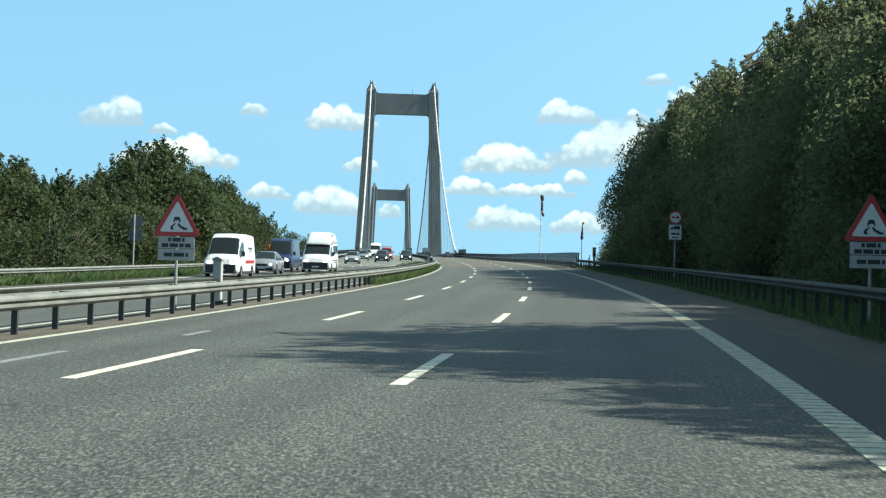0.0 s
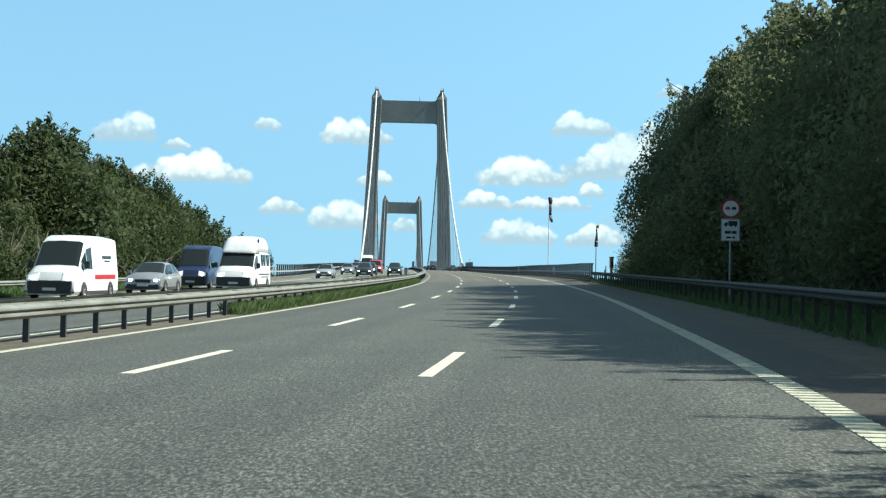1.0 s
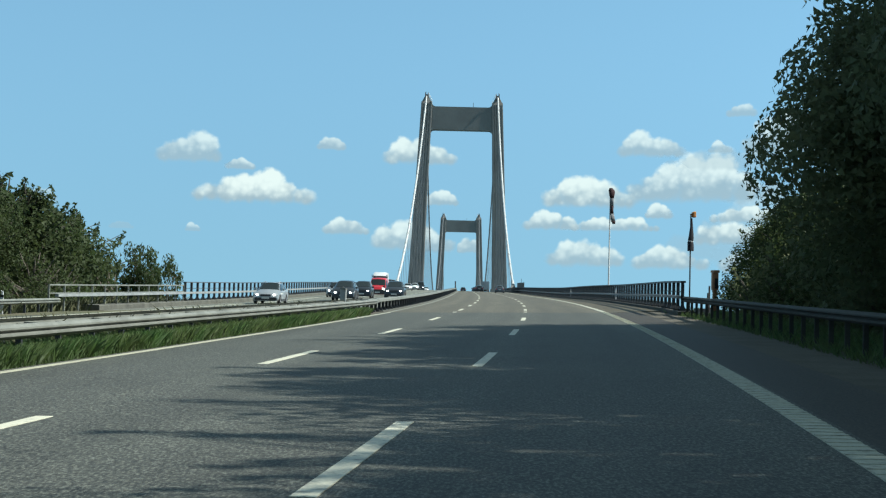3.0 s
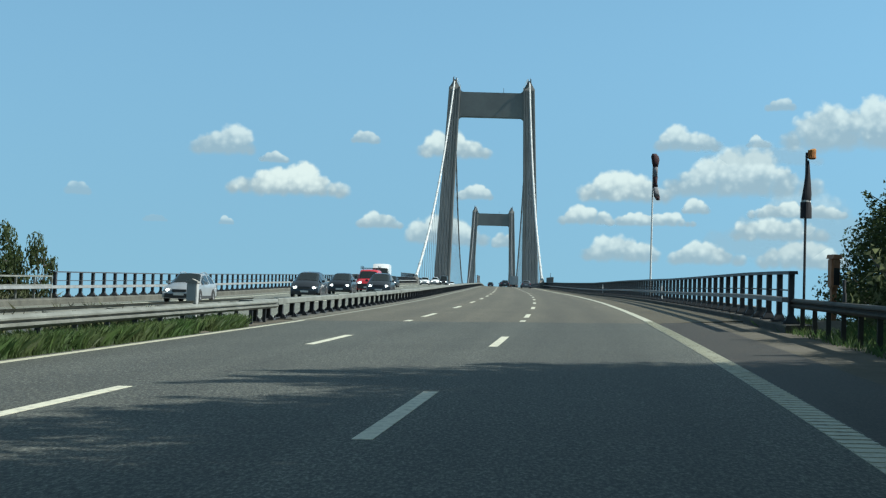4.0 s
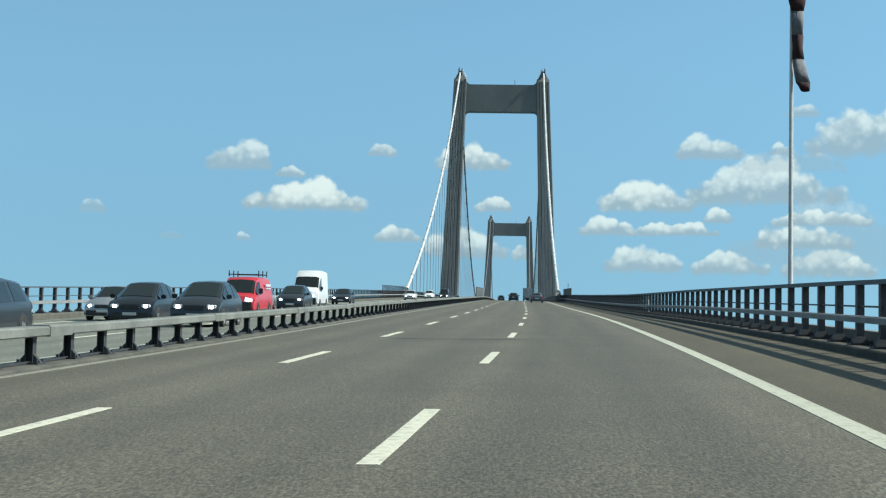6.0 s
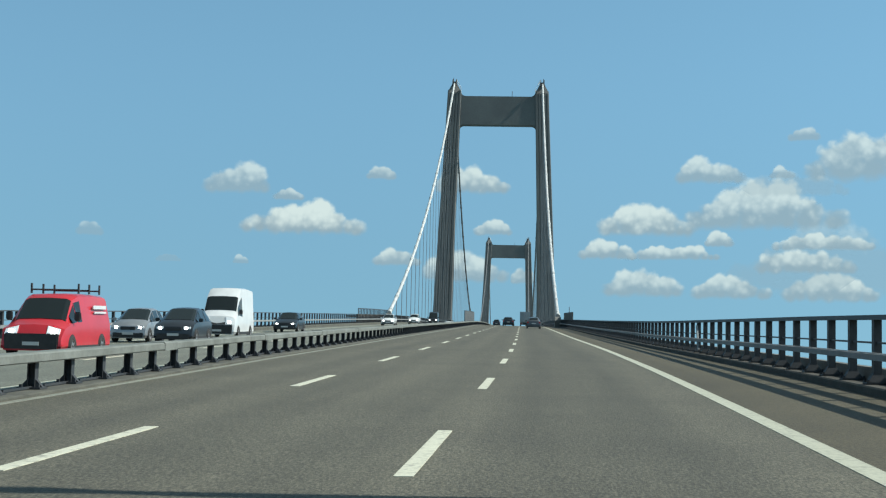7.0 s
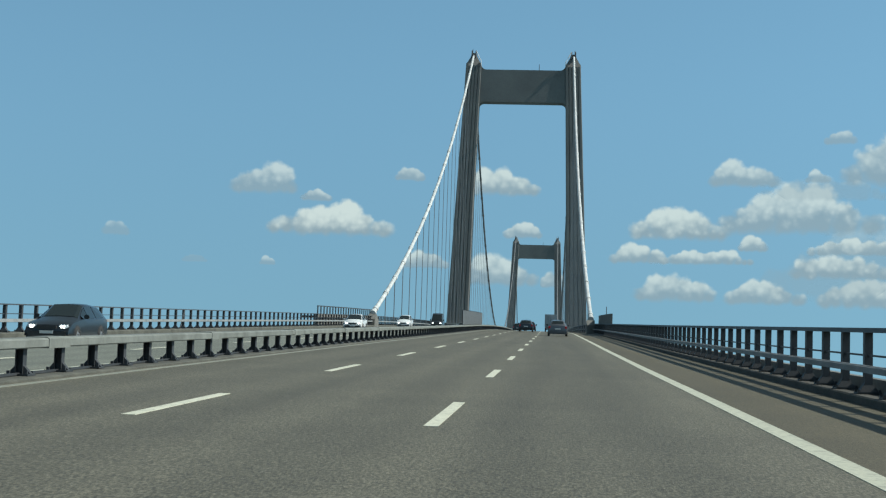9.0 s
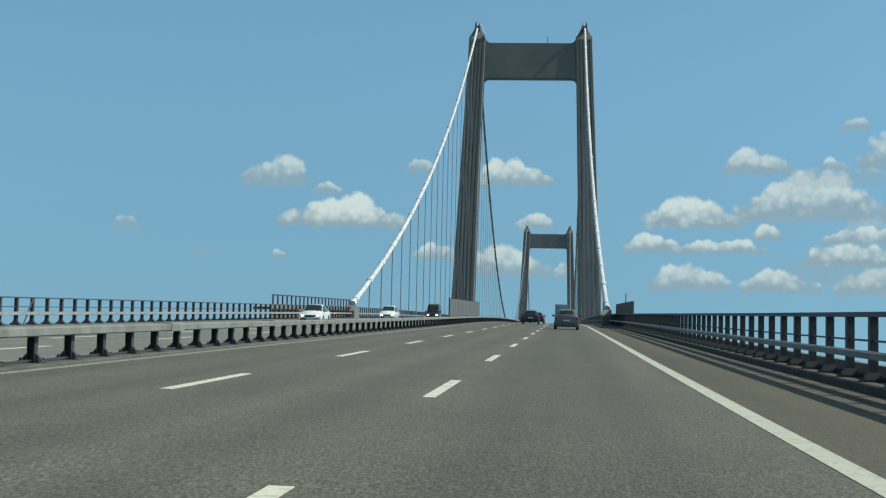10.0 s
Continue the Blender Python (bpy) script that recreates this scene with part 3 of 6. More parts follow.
ANCHOR_Y, TOP_Z = -218.0, 118.1


def cable_z(y):
    if y < 0:
        z0 = road_z(ANCHOR_Y) + 1.95
        u = (y - ANCHOR_Y) / -ANCHOR_Y
        return z0 + (TOP_Z - z0) * u - 0.0007 * (y - ANCHOR_Y) * -y
    if y <= FAR:
        low = road_z(FAR / 2) + 3.2
        return low + (TOP_Z - low) * ((y - FAR / 2) / (FAR / 2)) ** 2 + 1.8 * y / FAR
    return cable_z(FAR - y) + 1.8 * max(0, 1 - (y - FAR) / 200)


for s in (-1, 1):
    root = new("main_cable")
    root.location = (s * CABLE_X, 0, 0)
    for y0, y1, n in ((ANCHOR_Y, 0, 40), (0, FAR, 80), (FAR, FAR - ANCHOR_Y, 30)):
        part("strand", tube([(0, y0 + (y1 - y0) * k / n, cable_z(y0 + (y1 - y0) * k / n)) for k in range(n + 1)], 0.29, 10), CABLE if y0 < 0 else SPAN_CABLE, root)
    band = tube([(0, -0.55, 0), (0, 0.55, 0)], 0.37, 10)
    band_mesh = mesh_of("cable_band", band, CABLE)
    dark_band = mesh_of("cable_band", tube([(0, -0.55, 0), (0, 0.55, 0)], 0.37, 10), SPAN_CABLE)
    hang = []
    for k in range(18):
        hang.append(-215.6 + 11.6 * k)
    for k in range(1, 47):
        hang.append(12.34 * k)
    for y in hang:
        a = math.atan2(cable_z(y + 0.5) - cable_z(y - 0.5), 1.0)
        part("cable_band", band_mesh if y < 0 else dark_band, None, root, m=pose(0, y, cable_z(y), math.degrees(a)))
        for d in (-0.22, 0.22):
            part("hanger", tube([(0, y + d, road_z(y) - 0.4), (0, y + d, cable_z(y))], 0.042, 5), WIRE, root)
    tagged(root, "pale painted main suspension cable with hangers", "suspension cable", "main cables")
    # the cable's end at the deck: a sloping pedestal, and a solid wall along the deck's edge before it
    z = road_z(ANCHOR_Y)
    an = new("cable_anchorage")
    an.location = (s * CABLE_X, ANCHOR_Y, z)
    bm = bmesh.new()
    side = [(-2.6, -3.0), (-2.2, 1.0), (-0.7, 1.7), (0.5, 1.6), (2.0, 1.0), (3.6, -3.0)]
    lo = [bm.verts.new((-0.5, yy, zz)) for yy, zz in side]
    hi = [bm.verts.new((0.5, yy, zz)) for yy, zz in side]
    bm.faces.new(lo)
    bm.faces.new(hi)
    for k in range(6):
        bm.faces.new((lo[k], lo[(k + 1) % 6], hi[(k + 1) % 6], hi[k]))
    part("pedestal", bm, DARK_CONCRETE, an)
    part("collar", tube([(0, -0.4, 1.8), (0, 0.7, 2.1)], 0.4, 12), CABLE, an, "pale collar round the cable's end")
    tagged(an, "dark weathered concrete pedestal where the main cable meets the deck", "anchorage", "cable anchorages")

# solid walls along the deck's edges before the cables' ends
near_wall = new("anchorage_wall")
part("wall", sweep([(7.5, -1.2), (7.68, -1.2), (7.68, 2.42), (7.5, 2.42)], -254.5, ANCHOR_Y), DARK_CONCRETE, near_wall)
p = at(-240.0, 7.6)
part("mast", tube([p + Vector((0, 0, 2.4)), p + Vector((0, 0, 3.3))], 0.05, 6), DARK_STEEL, near_wall, "short dark mast")
tagged(near_wall, "dark solid wall at the deck's edge before the cable's end", "wall", "anchorage walls")
wk = new("anchorage_wall")
y0, y1 = -260.3, -214.5
part("wall", sweep([(-22.62, -1.2), (-22.45, -1.2), (-22.45, 1.45), (-22.62, 1.45)], y0 - 1.0, y1 + 5.0), DARK_CONCRETE, wk)
part("walkway", sweep([(-24.2, 1.3), (-22.63, 1.3), (-22.63, 1.1), (-24.2, 1.1)], y0, y1), DARK_CONCRETE, wk)
part("top_rail", sweep([(-22.59, 2.24), (-22.47, 2.24), (-22.47, 2.34), (-22.59, 2.34)], y0 - 0.1, y1), DARK_STEEL, wk)
y = y0
while y <= y1 + 0.01:
    p = at(y, -22.53)
    part("post", box(p.x - 0.05, p.x + 0.05, p.y - 0.11, p.y + 0.11, p.z + 1.45, p.z + 2.25), DARK_STEEL, wk)
    y += 2.08
tagged(wk, "dark solid wall with a slatted dark railing before the cable's end", "wall", "anchorage walls")

# piers of the viaduct
for k in range(7):
    y = -470 + 38 * k
    z = road_z(y) - 2.95
    g = max(ground_z(road_x(y) - 7.5, y), -4.0) - 1
    for o in (-15.0, 0.0):
        p = at(y, o)
        tagged(part("bridge_pier", tube([(p.x, p.y, g), (p.x, p.y, z + 0.02)], 1.4, 16), CONCRETE), "round concrete pier under the viaduct deck", "bridge pier", "viaduct piers")


# ---- barriers ----
def post_mesh(kind, mat=DARK_STEEL):
    bm = bmesh.new()
    if kind == "parapet":  # broad flat upright flaring into a foot plate
        for x0, x1, y, z0, z1 in ((-0.068, 0.068, 0.095, 0.12, 1.16),):
            box(x0, x1, -y, y, z0, z1, bm)
        ring0 = [(-0.17, -0.12), (0.17, -0.12), (0.17, 0.12), (-0.17, 0.12)]
        ring1 = [(-0.07, -0.087), (0.07, -0.087), (0.07, 0.087), (-0.07, 0.087)]
        a = [bm.verts.new((x, y, 0.03)) for x, y in ring0]
        b = [bm.verts.new((x, y, 0.2)) for x, y in ring1]
        for i in range(4):
            bm.faces.new((a[i], a[(i + 1) % 4], b[(i + 1) % 4], b[i]))
        bm.faces.new(a)
        bm.faces.new(b)
        box(-0.21, 0.21, -0.16, 0.16, 0.0, 0.035, bm)
        for x in (-0.18, 0.18):
            for y in (-0.13, 0.13):
                box(x - 0.02, x + 0.02, y - 0.02, y + 0.02, 0.035, 0.075, bm)
    elif kind == "median":  # I-section on a foot plate with gussets
        box(-0.07, -0.055, -0.085, 0.085, 0.02, 0.58, bm)
        box(0.055, 0.07, -0.085, 0.085, 0.02, 0.58, bm)
        box(-0.055, 0.055, -0.012, 0.012, 0.02, 0.58, bm)
        box(-0.2, 0.2, -0.19, 0.19, 0.0, 0.03, bm)
        for sx in (-1, 1):
            v = [bm.verts.new((sx * 0.07, y, z)) for y in (-0.06, 0.06) for z in (0.03, 0.17)] + [bm.verts.new((sx * 0.2, y, 0.03)) for y in (-0.06, 0.06)]
            for q in ((0, 4, 5, 2), (1, 3, 5, 4), (0, 1, 4), (2, 5, 3), (0, 2, 3, 1)):
                bm.faces.new([v[i] for i in q])
            for y in (-0.14, 0.14):
                box(sx * 0.15 - 0.025, sx * 0.15 + 0.025, y - 0.025, y + 0.025, 0.03, 0.08, bm)
    else:  # sigma post of the land barriers
        for x0, x1, y0, y1 in ((-0.05, 0.05, -0.03, -0.022), (-0.05, -0.042, -0.022, 0.03), (0.042, 0.05, -0.022, 0.03)):
            box(x0, x1, y0, y1, -0.3, 0.66, bm)
    return mesh_of("post", bm, mat)


PARAPET_POST, MEDIAN_POST, LAND_POST = post_mesh("parapet"), post_mesh("median"), post_mesh("land")
# posts of the verge rail, in the same shade-darkened colour
WOOD_SHADE_POST = post_mesh("land", WOOD_SHADE_RAIL)


def rise(y):
    """The right parapet's footing rises towards the abutment, where the road leans into its bend."""
    return edge_rise(y)


def taller(y):
    """How much taller the right parapet stands towards the abutment."""
    return 0.045 * min(1, max(0, (-400 - y) / 40)) + 0.11 * min(1, max(0, (-472 - y) / 34))


def posts(root, mesh, off, dz, y0, y1, step):
    """The first 300 posts as parts, the rest of the run in one mesh."""
    n = int((y1 - y0) / step) + 1
    for k in range(min(n, 300)):
        y = y0 + k * step
        ob = new("post", mesh)
        ob.parent = root
        p = at(y, off, dz + (rise(y) if mesh is PARAPET_POST and off > 0 else 0))
        ob.matrix_basis = pose(p.x, p.y, p.z, 0, 0, -math.degrees(heading(y)))
        if mesh is PARAPET_POST and off > 0:
            ob.matrix_basis = ob.matrix_basis @ Matrix.Diagonal((1, 1, 0.965 + taller(y) / 1.16, 1))
    if n > 300:
        vs = np.array([v.co for v in mesh.vertices])
        fs = [tuple(f.vertices) for f in mesh.polygons]
        V, Fc = [], []
        for k in range(300, n):
            p = at(y0 + k * step, off, dz)
            base = len(V)
            V += [(x + p.x, y + p.y, z + p.z) for x, y, z in vs]
            Fc += [tuple(i + base for i in f) for f in fs]
        me = bpy.data.meshes.new("far_posts")
        me.from_pydata(V, [], Fc)
        me.materials.append(DARK_STEEL)
        tagged(part("far_posts", me, None, root), kind="stuff")


def w_profile(o, z, side, h=0.31):
    """The folded W of a guard rail; side is where its face looks."""
    out = [(0, 0), (0.03, 0.02), (0.075, 0.07), (0.075, 0.11), (0.008, 0.14), (0.008, 0.17), (0.075, 0.20), (0.075, 0.24), (0.03, 0.29), (0, 0.31)]
    ring = [(o + side * a, z + b * h / 0.31) for a, b in out]
    ring += [(o + side * (a - 0.012), z + b * h / 0.31) for a, b in out[::-1]]
    return ring


def parapet(off, inner, y0, y1, label, base, step=1.8, guard_from=None):
    """A bridge parapet: broad posts, top rail, thin middle rail, guard rail on the road side."""
    root = new("bridge_parapet")
    posts(root, PARAPET_POST, off, base, y0, y1, step)
    q = base
    if off > 0:
        def up(y):
            return rise(y) + taller(y)
        top, thick, mid, g0, g1 = 1.17, 0.085, 0.70, 0.38, 0.515
    else:
        up = None
        top, thick, mid, g0, g1 = 1.215, 0.055, 0.80, 0.415, 0.57
    part("top_rail", sweep([(off - 0.12, q + top - thick), (off - 0.105, q + top), (off + 0.105, q + top), (off + 0.12, q + top - thick)], y0 - 0.3, y1, lift_by=up), DARK_STEEL, root)
    part("middle_rail", sweep([(off - 0.018, q + mid), (off + 0.018, q + mid), (off + 0.018, q + mid - 0.035), (off - 0.018, q + mid - 0.035)], y0, y1, lift_by=up), DARK_STEEL, root)
    part("guard_rail", sweep([(off + inner * 0.1, q + g0), (off + inner * 0.27, q + g0 + 0.015), (off + inner * 0.27, q + g1 - 0.015), (off + inner * 0.1, q + g1)], guard_from or y0 - 0.3, y1, lift_by=up), SHADED_GUARD if off > 0 else GALV, root, "galvanised guard rail, coloured darker for its shaded face" if off > 0 else "pale galvanised guard rail")
    return tagged(root, label, "parapet", "bridge parapets")


right_parapet = parapet(6.95, -1, -509.1, 1100, "dark steel bridge parapet with broad flared posts and guard rail", 0.17, 2.0)
left_parapet = parapet(-21.95, 1, -480.835, 1100, "dark steel bridge parapet with broad flared posts and guard rail", 0.29, 1.885, guard_from=-507.6)

# slanting dark braces at the panel ends
for y in (-411.2, -469.0):
    p, q = at(y + 0.9, 6.74, 1.14 + rise(y)), at(y, 6.7, 0.3 + rise(y))
    part("brace", tube([p, q], 0.035, 6), GALV, right_parapet)
for y in (-318.3, -400.0):
    p, q = at(y + 1.1, -21.8, 1.42), at(y, -21.75, 0.35)
    part("brace", tube([p, q], 0.035, 6), DARK_STEEL, left_parapet)

# land barrier where the parapet on the oncoming side begins
def guard(name, y0, y1, off, side, label, mesh=LAND_POST, twin=False, lift=0.0, skin=RAIL_GREY):
    root = new(name)
    part("rail", sweep(w_profile(off + side * 0.05, 0.415 + lift, side, 0.245), y0, y1), skin, root)
    if twin:
        part("rail", sweep(w_profile(off - side * 0.62, 0.5, -side, 0.21), y0, y1), RAIL_GREY, root)
    posts(root, mesh, off, lift, y0 + 0.5, y1 - 0.2, 1.78)
    if twin:
        y = y0 + 0.5
        while y < y1:
            part("cross_arm", sweep([(off - side * 0.6, 0.57), (off + side * 0.02, 0.55), (off + side * 0.02, 0.62), (off - side * 0.6, 0.64)], y - 0.04, y + 0.04, ys=[y - 0.04, y + 0.04]), RAIL_GREY, root)
            y += 3.56
    return tagged(root, label, "guard rail", "guard rails")


guard("guard_rail", -760, -503.5, -7.3, 1, "weathered grey double steel guard rail in the median", twin=True)
guard("guard_rail", -760, -508.8, 7.05, -1, "dirty steel guard rail at the wooded verge, coloured dark as shade", lift=0.22, skin=WOOD_SHADE_RAIL, mesh=WOOD_SHADE_POST)
guard("guard_rail", -760, -507.6, -21.7, 1, "weathered steel guard rail beside the oncoming verge")
far = new("tube_railing")
y0, y1 = -508.2, -481.3
for z, h in ((1.24, 0.07), (0.86, 0.05)):
    part("rail", sweep([(-21.99, z), (-21.92, z), (-21.92, z + h), (-21.99, z + h)], y0, y1), RAIL_GREY, far)
k = y0
while k < y1:
    p = at(k, -21.95)
    part("post", box(p.x - 0.04, p.x + 0.04, p.y - 0.04, p.y + 0.04, p.z - 0.3, p.z + 1.25), RAIL_GREY, far)
    k += 2.24
tagged(far, "weathered grey steel tube railing leading to the bridge parapet", "railing")

# median barrier on the bridge: one box rail on I posts, with splice sleeves
mb = new("median_barrier")
posts(mb, MEDIAN_POST, -7.5, 0.05, -505.3, 1100, 1.9)
part("rail", sweep([(-7.7, 0.510), (-7.72, 0.530), (-7.72, 0.650), (-7.68, 0.680), (-7.32, 0.680), (-7.28, 0.650), (-7.28, 0.530), (-7.3, 0.510)], -506.5, 1100), RAIL_GREY, mb)
for k in range(36):
    y = -503 + 12.0 * k
    part("splice_sleeve", sweep([(-7.73, 0.500), (-7.73, 0.660), (-7.69, 0.695), (-7.31, 0.695), (-7.27, 0.660), (-7.27, 0.500)], y, y + 1.1, ys=[y, y + 1.1]), RAIL_GREY, mb)
part("foot_bar", sweep([(-7.52, 0.1), (-7.48, 0.1), (-7.48, 0.06), (-7.52, 0.06)], -505, 1100), DARK_STEEL, mb)
tagged(mb, "weathered grey box-rail barrier on dark I-posts along the median", "crash barrier")

# screen of grey panels standing on the median
gs = new("median_screen")
k = 0
y = -263.5
while y < -222.0:
    part("panel", sweep([(-7.54, 0.72), (-7.46, 0.72), (-7.46, 2.16), (-7.54, 2.16)], y + 0.03, y + 2.02, ys=[y + 0.03, y + 2.02]), SCREEN, gs)
    p = at(y, -7.5)
    part("post", box(p.x - 0.05, p.x + 0.05, p.y - 0.03, p.y + 0.03, p.z + 0.05, p.z + 2.2), DARK_STEEL, gs)
    y += 2.05
tagged(gs, "long dark grey panel screen standing on the median", "screen")

# ---- trees, bushes and grass ----
def leaf_mesh(name, lumps, count, size, mat, seed, flat=0.0):
    """Many small folded leaves scattered over the lumps' outer shells."""
    rng = np.random.default_rng(seed)
    w = np.array([r * r for *_, r in lumps])
    pick = rng.choice(len(lumps), count, p=w / w.sum())
    c = np.array([l[:3] for l in lumps])[pick]
    r = np.array([l[3] for l in lumps])[pick]
    d = rng.normal(size=(count, 3))
    d /= np.linalg.norm(d, axis=1, keepdims=True)
    shell = 0.45 + 0.62 * rng.random(count) ** 0.6
    p = c + d * (r * shell)[:, None] * np.array([1, 1, 0.85])
    # leaves lie roughly along the shell, with a random lean
    nrm = d + rng.normal(size=(count, 3)) * 0.5
    nrm /= np.linalg.norm(nrm, axis=1, keepdims=True)
    u = np.cross(nrm, rng.normal(size=(count, 3)))
    u /= np.linalg.norm(u, axis=1, keepdims=True)
    v = np.cross(nrm, u)
    s = size * (0.6 + 0.8 * rng.random(count))[:, None]
    q = np.stack([p - u * s, p + v * s * 0.62 + u * s * 0.3 + nrm * s * 0.2, p - v * s * 0.62 + u * s * 0.5], 1).reshape(-1, 3)
    me = bpy.data.meshes.new(name)
    idx = np.arange(count * 3).reshape(-1, 3)
    me.from_pydata(q.tolist(), [], idx.tolist())
    me.materials.append(mat)
    return me


def crown_lumps(h, r, low, rng, n):
    """Lumps that fill an uneven crown from `low` to h."""
    out = []
    for k in range(n):
        z = low + (h - low) * (k + 0.5) / n
        u = (z - low) / (h - low)
        env = r * (0.62 + 0.5 * math.sin(math.pi * min(1, u * 0.9 + 0.12))) * (1.0 if u < 0.7 else 1 - 0.75 * (u - 0.7) / 0.3)
        a = rng.random() * 6.283
        d = env * (0.35 + 0.5 * rng.random())
        out.append((d * math.cos(a), d * math.sin(a), z, 0.55 + 0.42 * env * (0.6 + 0.5 * rng.random())))
    out += [(rng.normal(0, 0.4), rng.normal(0, 0.4), h - 0.7 * k, 0.5 + 0.25 * k) for k in range(3)]
    # upright shoots that break the outline
    for x, y, z, rad in out[n // 2:n]:
        for _ in range(2):
            a, d = rng.random() * 6.283, rad * (0.3 + 0.6 * rng.random())
            lean = rng.normal(0, 0.12, 2)
            for k in range(4):
                out.append((x + d * math.cos(a) + lean[0] * k, y + d * math.sin(a) + lean[1] * k, z + rad * 0.62 + 0.24 * k, 0.3 - 0.055 * k))
    return out


def tree_kind(h, r, low, seed, mat, leaves, size=0.17):
    """Trunk and crown meshes of one tree of height h."""
    rng = np.random.default_rng(seed)
    bm = bmesh.new()
    lean = rng.normal(0, 0.25, 2)
    line = [(lean[0] * (k / 6) ** 2 * 2, lean[1] * (k / 6) ** 2 * 2, -0.6 + (h * 0.85 + 0.6) * k / 6) for k in range(7)]
    tube(line, 0.16 + h * 0.009, 8, bm, taper=0.03)
    lumps = crown_lumps(h, r, low, rng, int(9 + h * 1.1))
    for x, y, z, rad in lumps[::2]:
        z0 = max(0.4, z - 0.9 - 0.3 * math.hypot(x, y))
        k = min(1.0, z0 / (h * 0.85))
        start = Vector((lean[0] * k * k * 2, lean[1] * k * k * 2, z0))
        end = Vector((x, y, z))
        mid = (start + end) / 2 + Vector((0, 0, -0.15))
        tube([start, mid, end], 0.07, 5, bm, taper=0.015)
    return mesh_of("trunk", bm, BARK), leaf_mesh("crown", lumps, leaves, size, mat, seed + 50)


def airy_kind(h, r, seed, mat, leaves, size):
    """A thin many-stemmed tree whose leaf clumps leave gaps."""
    rng = np.random.default_rng(seed)
    bm = bmesh.new()
    lumps = []
    for k in range(7):
        a = 2 * math.pi * k / 7 + rng.normal(0, 0.3)
        reach = r * (0.3 + 0.7 * rng.random())
        top = h * (0.66 + 0.3 * rng.random())

        def stem(u):
            return Vector((reach * math.cos(a) * u, reach * math.sin(a) * u, -0.4 * (1 - u) + top * u ** 0.85))
        tube([stem(u) for u in (0, 0.25, 0.5, 0.75, 1)], 0.05, 6, bm, taper=0.012)
        for u in (0.22, 0.36, 0.5, 0.62, 0.74, 0.86, 0.98):
            q = stem(u)
            for _ in range(2):
                b = rng.random() * 6.283
                e = q + Vector((0.55 * math.cos(b), 0.55 * math.sin(b), rng.normal(0.12, 0.22)))
                tube([q, e], 0.015, 4, bm, taper=0.006)
                lumps.append((e.x, e.y, e.z, 0.22 + 0.24 * rng.random()))
    return mesh_of("trunk", bm, BARK), leaf_mesh("crown", lumps, leaves, size, mat, seed + 50)


def plant(kind, name, x, y, scale, turn, label, category, group, spread=1.0):
    root = new(name)
    trunk, crown = kind
    part("trunk", trunk, None, root)
    part("crown", crown, None, root)
    root.matrix_basis = Matrix.Translation((x, y, ground_z(x, y))) @ Matrix.Rotation(turn, 4, "Z") @ Matrix.Diagonal((spread * scale, spread * scale, scale, 1))
    return tagged(root, label, category, group)


TALL = [tree_kind(12.0, 3.5, 1.0, 11 + k, m, 40000, 0.098) for k, m in enumerate((LEAF, LEAF_DARK, LEAF_PALE, LEAF))]
REAR = [tree_kind(12.0, 3.5, 2.0, 21 + k, m, 9000, 0.17) for k, m in enumerate((LEAF, LEAF_DARK))]
MID = [tree_kind(9.0, 3.2, 0.7, 31 + k, LEAF_BANK, 11000, 0.155) for k in range(3)]
BUSH = [tree_kind(2.6, 1.5, 0.25, 51 + k, m, 3000, 0.09) for k, m in enumerate((LEAF_DARK, LEAF, LEAF_PALE))]
SPIRE = [tree_kind(9.0, 2.3, 0.6, 61, LEAF_BANK, 11000, 0.11), tree_kind(8.0, 2.0, 0.6, 62, LEAF_BANK, 10000, 0.11)]
AIRY = [airy_kind(4.0, 1.5, 91 + k, LEAF_BANK, 6000, 0.085) for k in range(2)]
# end trees take the darker bank leaves as painted shade on their near side
END_TREE = [tree_kind(12.0, 3.5, 1.0, 15 + k, LEAF_BANK, 30000, 0.11) for k in range(2)]
SCRUB = [tree_kind(2.6, 1.5, 0.25, 81 + k, LEAF_BANK, 3000, 0.09) for k in range(2)]

rng = random.Random(7)
def right_top(yy):
    """Height of the verge wood over the road along the way."""
    return float(np.interp(yy, [-690, -650, -644, -641, -637, -633, -631, -628, -624, -617, -611, -603, -595, -583, -578, -572, -565, -535, -522], [7.0, 7.0, 7.6, 10.2, 12.0, 14.8, 16.0, 16.6, 13.2, 8.8, 9.6, 11.6, 13.6, 13.8, 15.0, 14.4, 13.9, 13.3, 12.4]))


y = -700.0
while y < -524:  # wood along the right verge
    for off, extra in ((13.5, 0.0), (18.8, 2.5)):
        yy = y + rng.uniform(-1.0, 1.0) + (2.4 if extra else 0)
        if yy > -525.5:
            continue
        if not extra and (-600 < yy < -560 or -634 < yy < -621):
            off = 15.0
        if yy > -553:
            off += 1.0
        elif yy < -596:
            off += 0.9
        p = at(yy, off + rng.uniform(-0.5, 0.6))
        want = right_top(yy) * 0.95 + (2.3 if yy > -553 else 0.3) + extra + rng.uniform(-0.7, 0.7) + road_z(yy) - ground_z(p.x, p.y)
        kind = REAR[rng.randrange(2)] if extra else TALL[rng.randrange(4)]
        plant(kind, "tree", p.x, p.y, want / 12.3, rng.uniform(0, 6.28), "dense broadleaf tree in shade along the motorway verge", "tree", "trees of the verge wood", max(1.0, 11.0 / want) + rng.uniform(-0.05, 0.1))
    y += 4.8
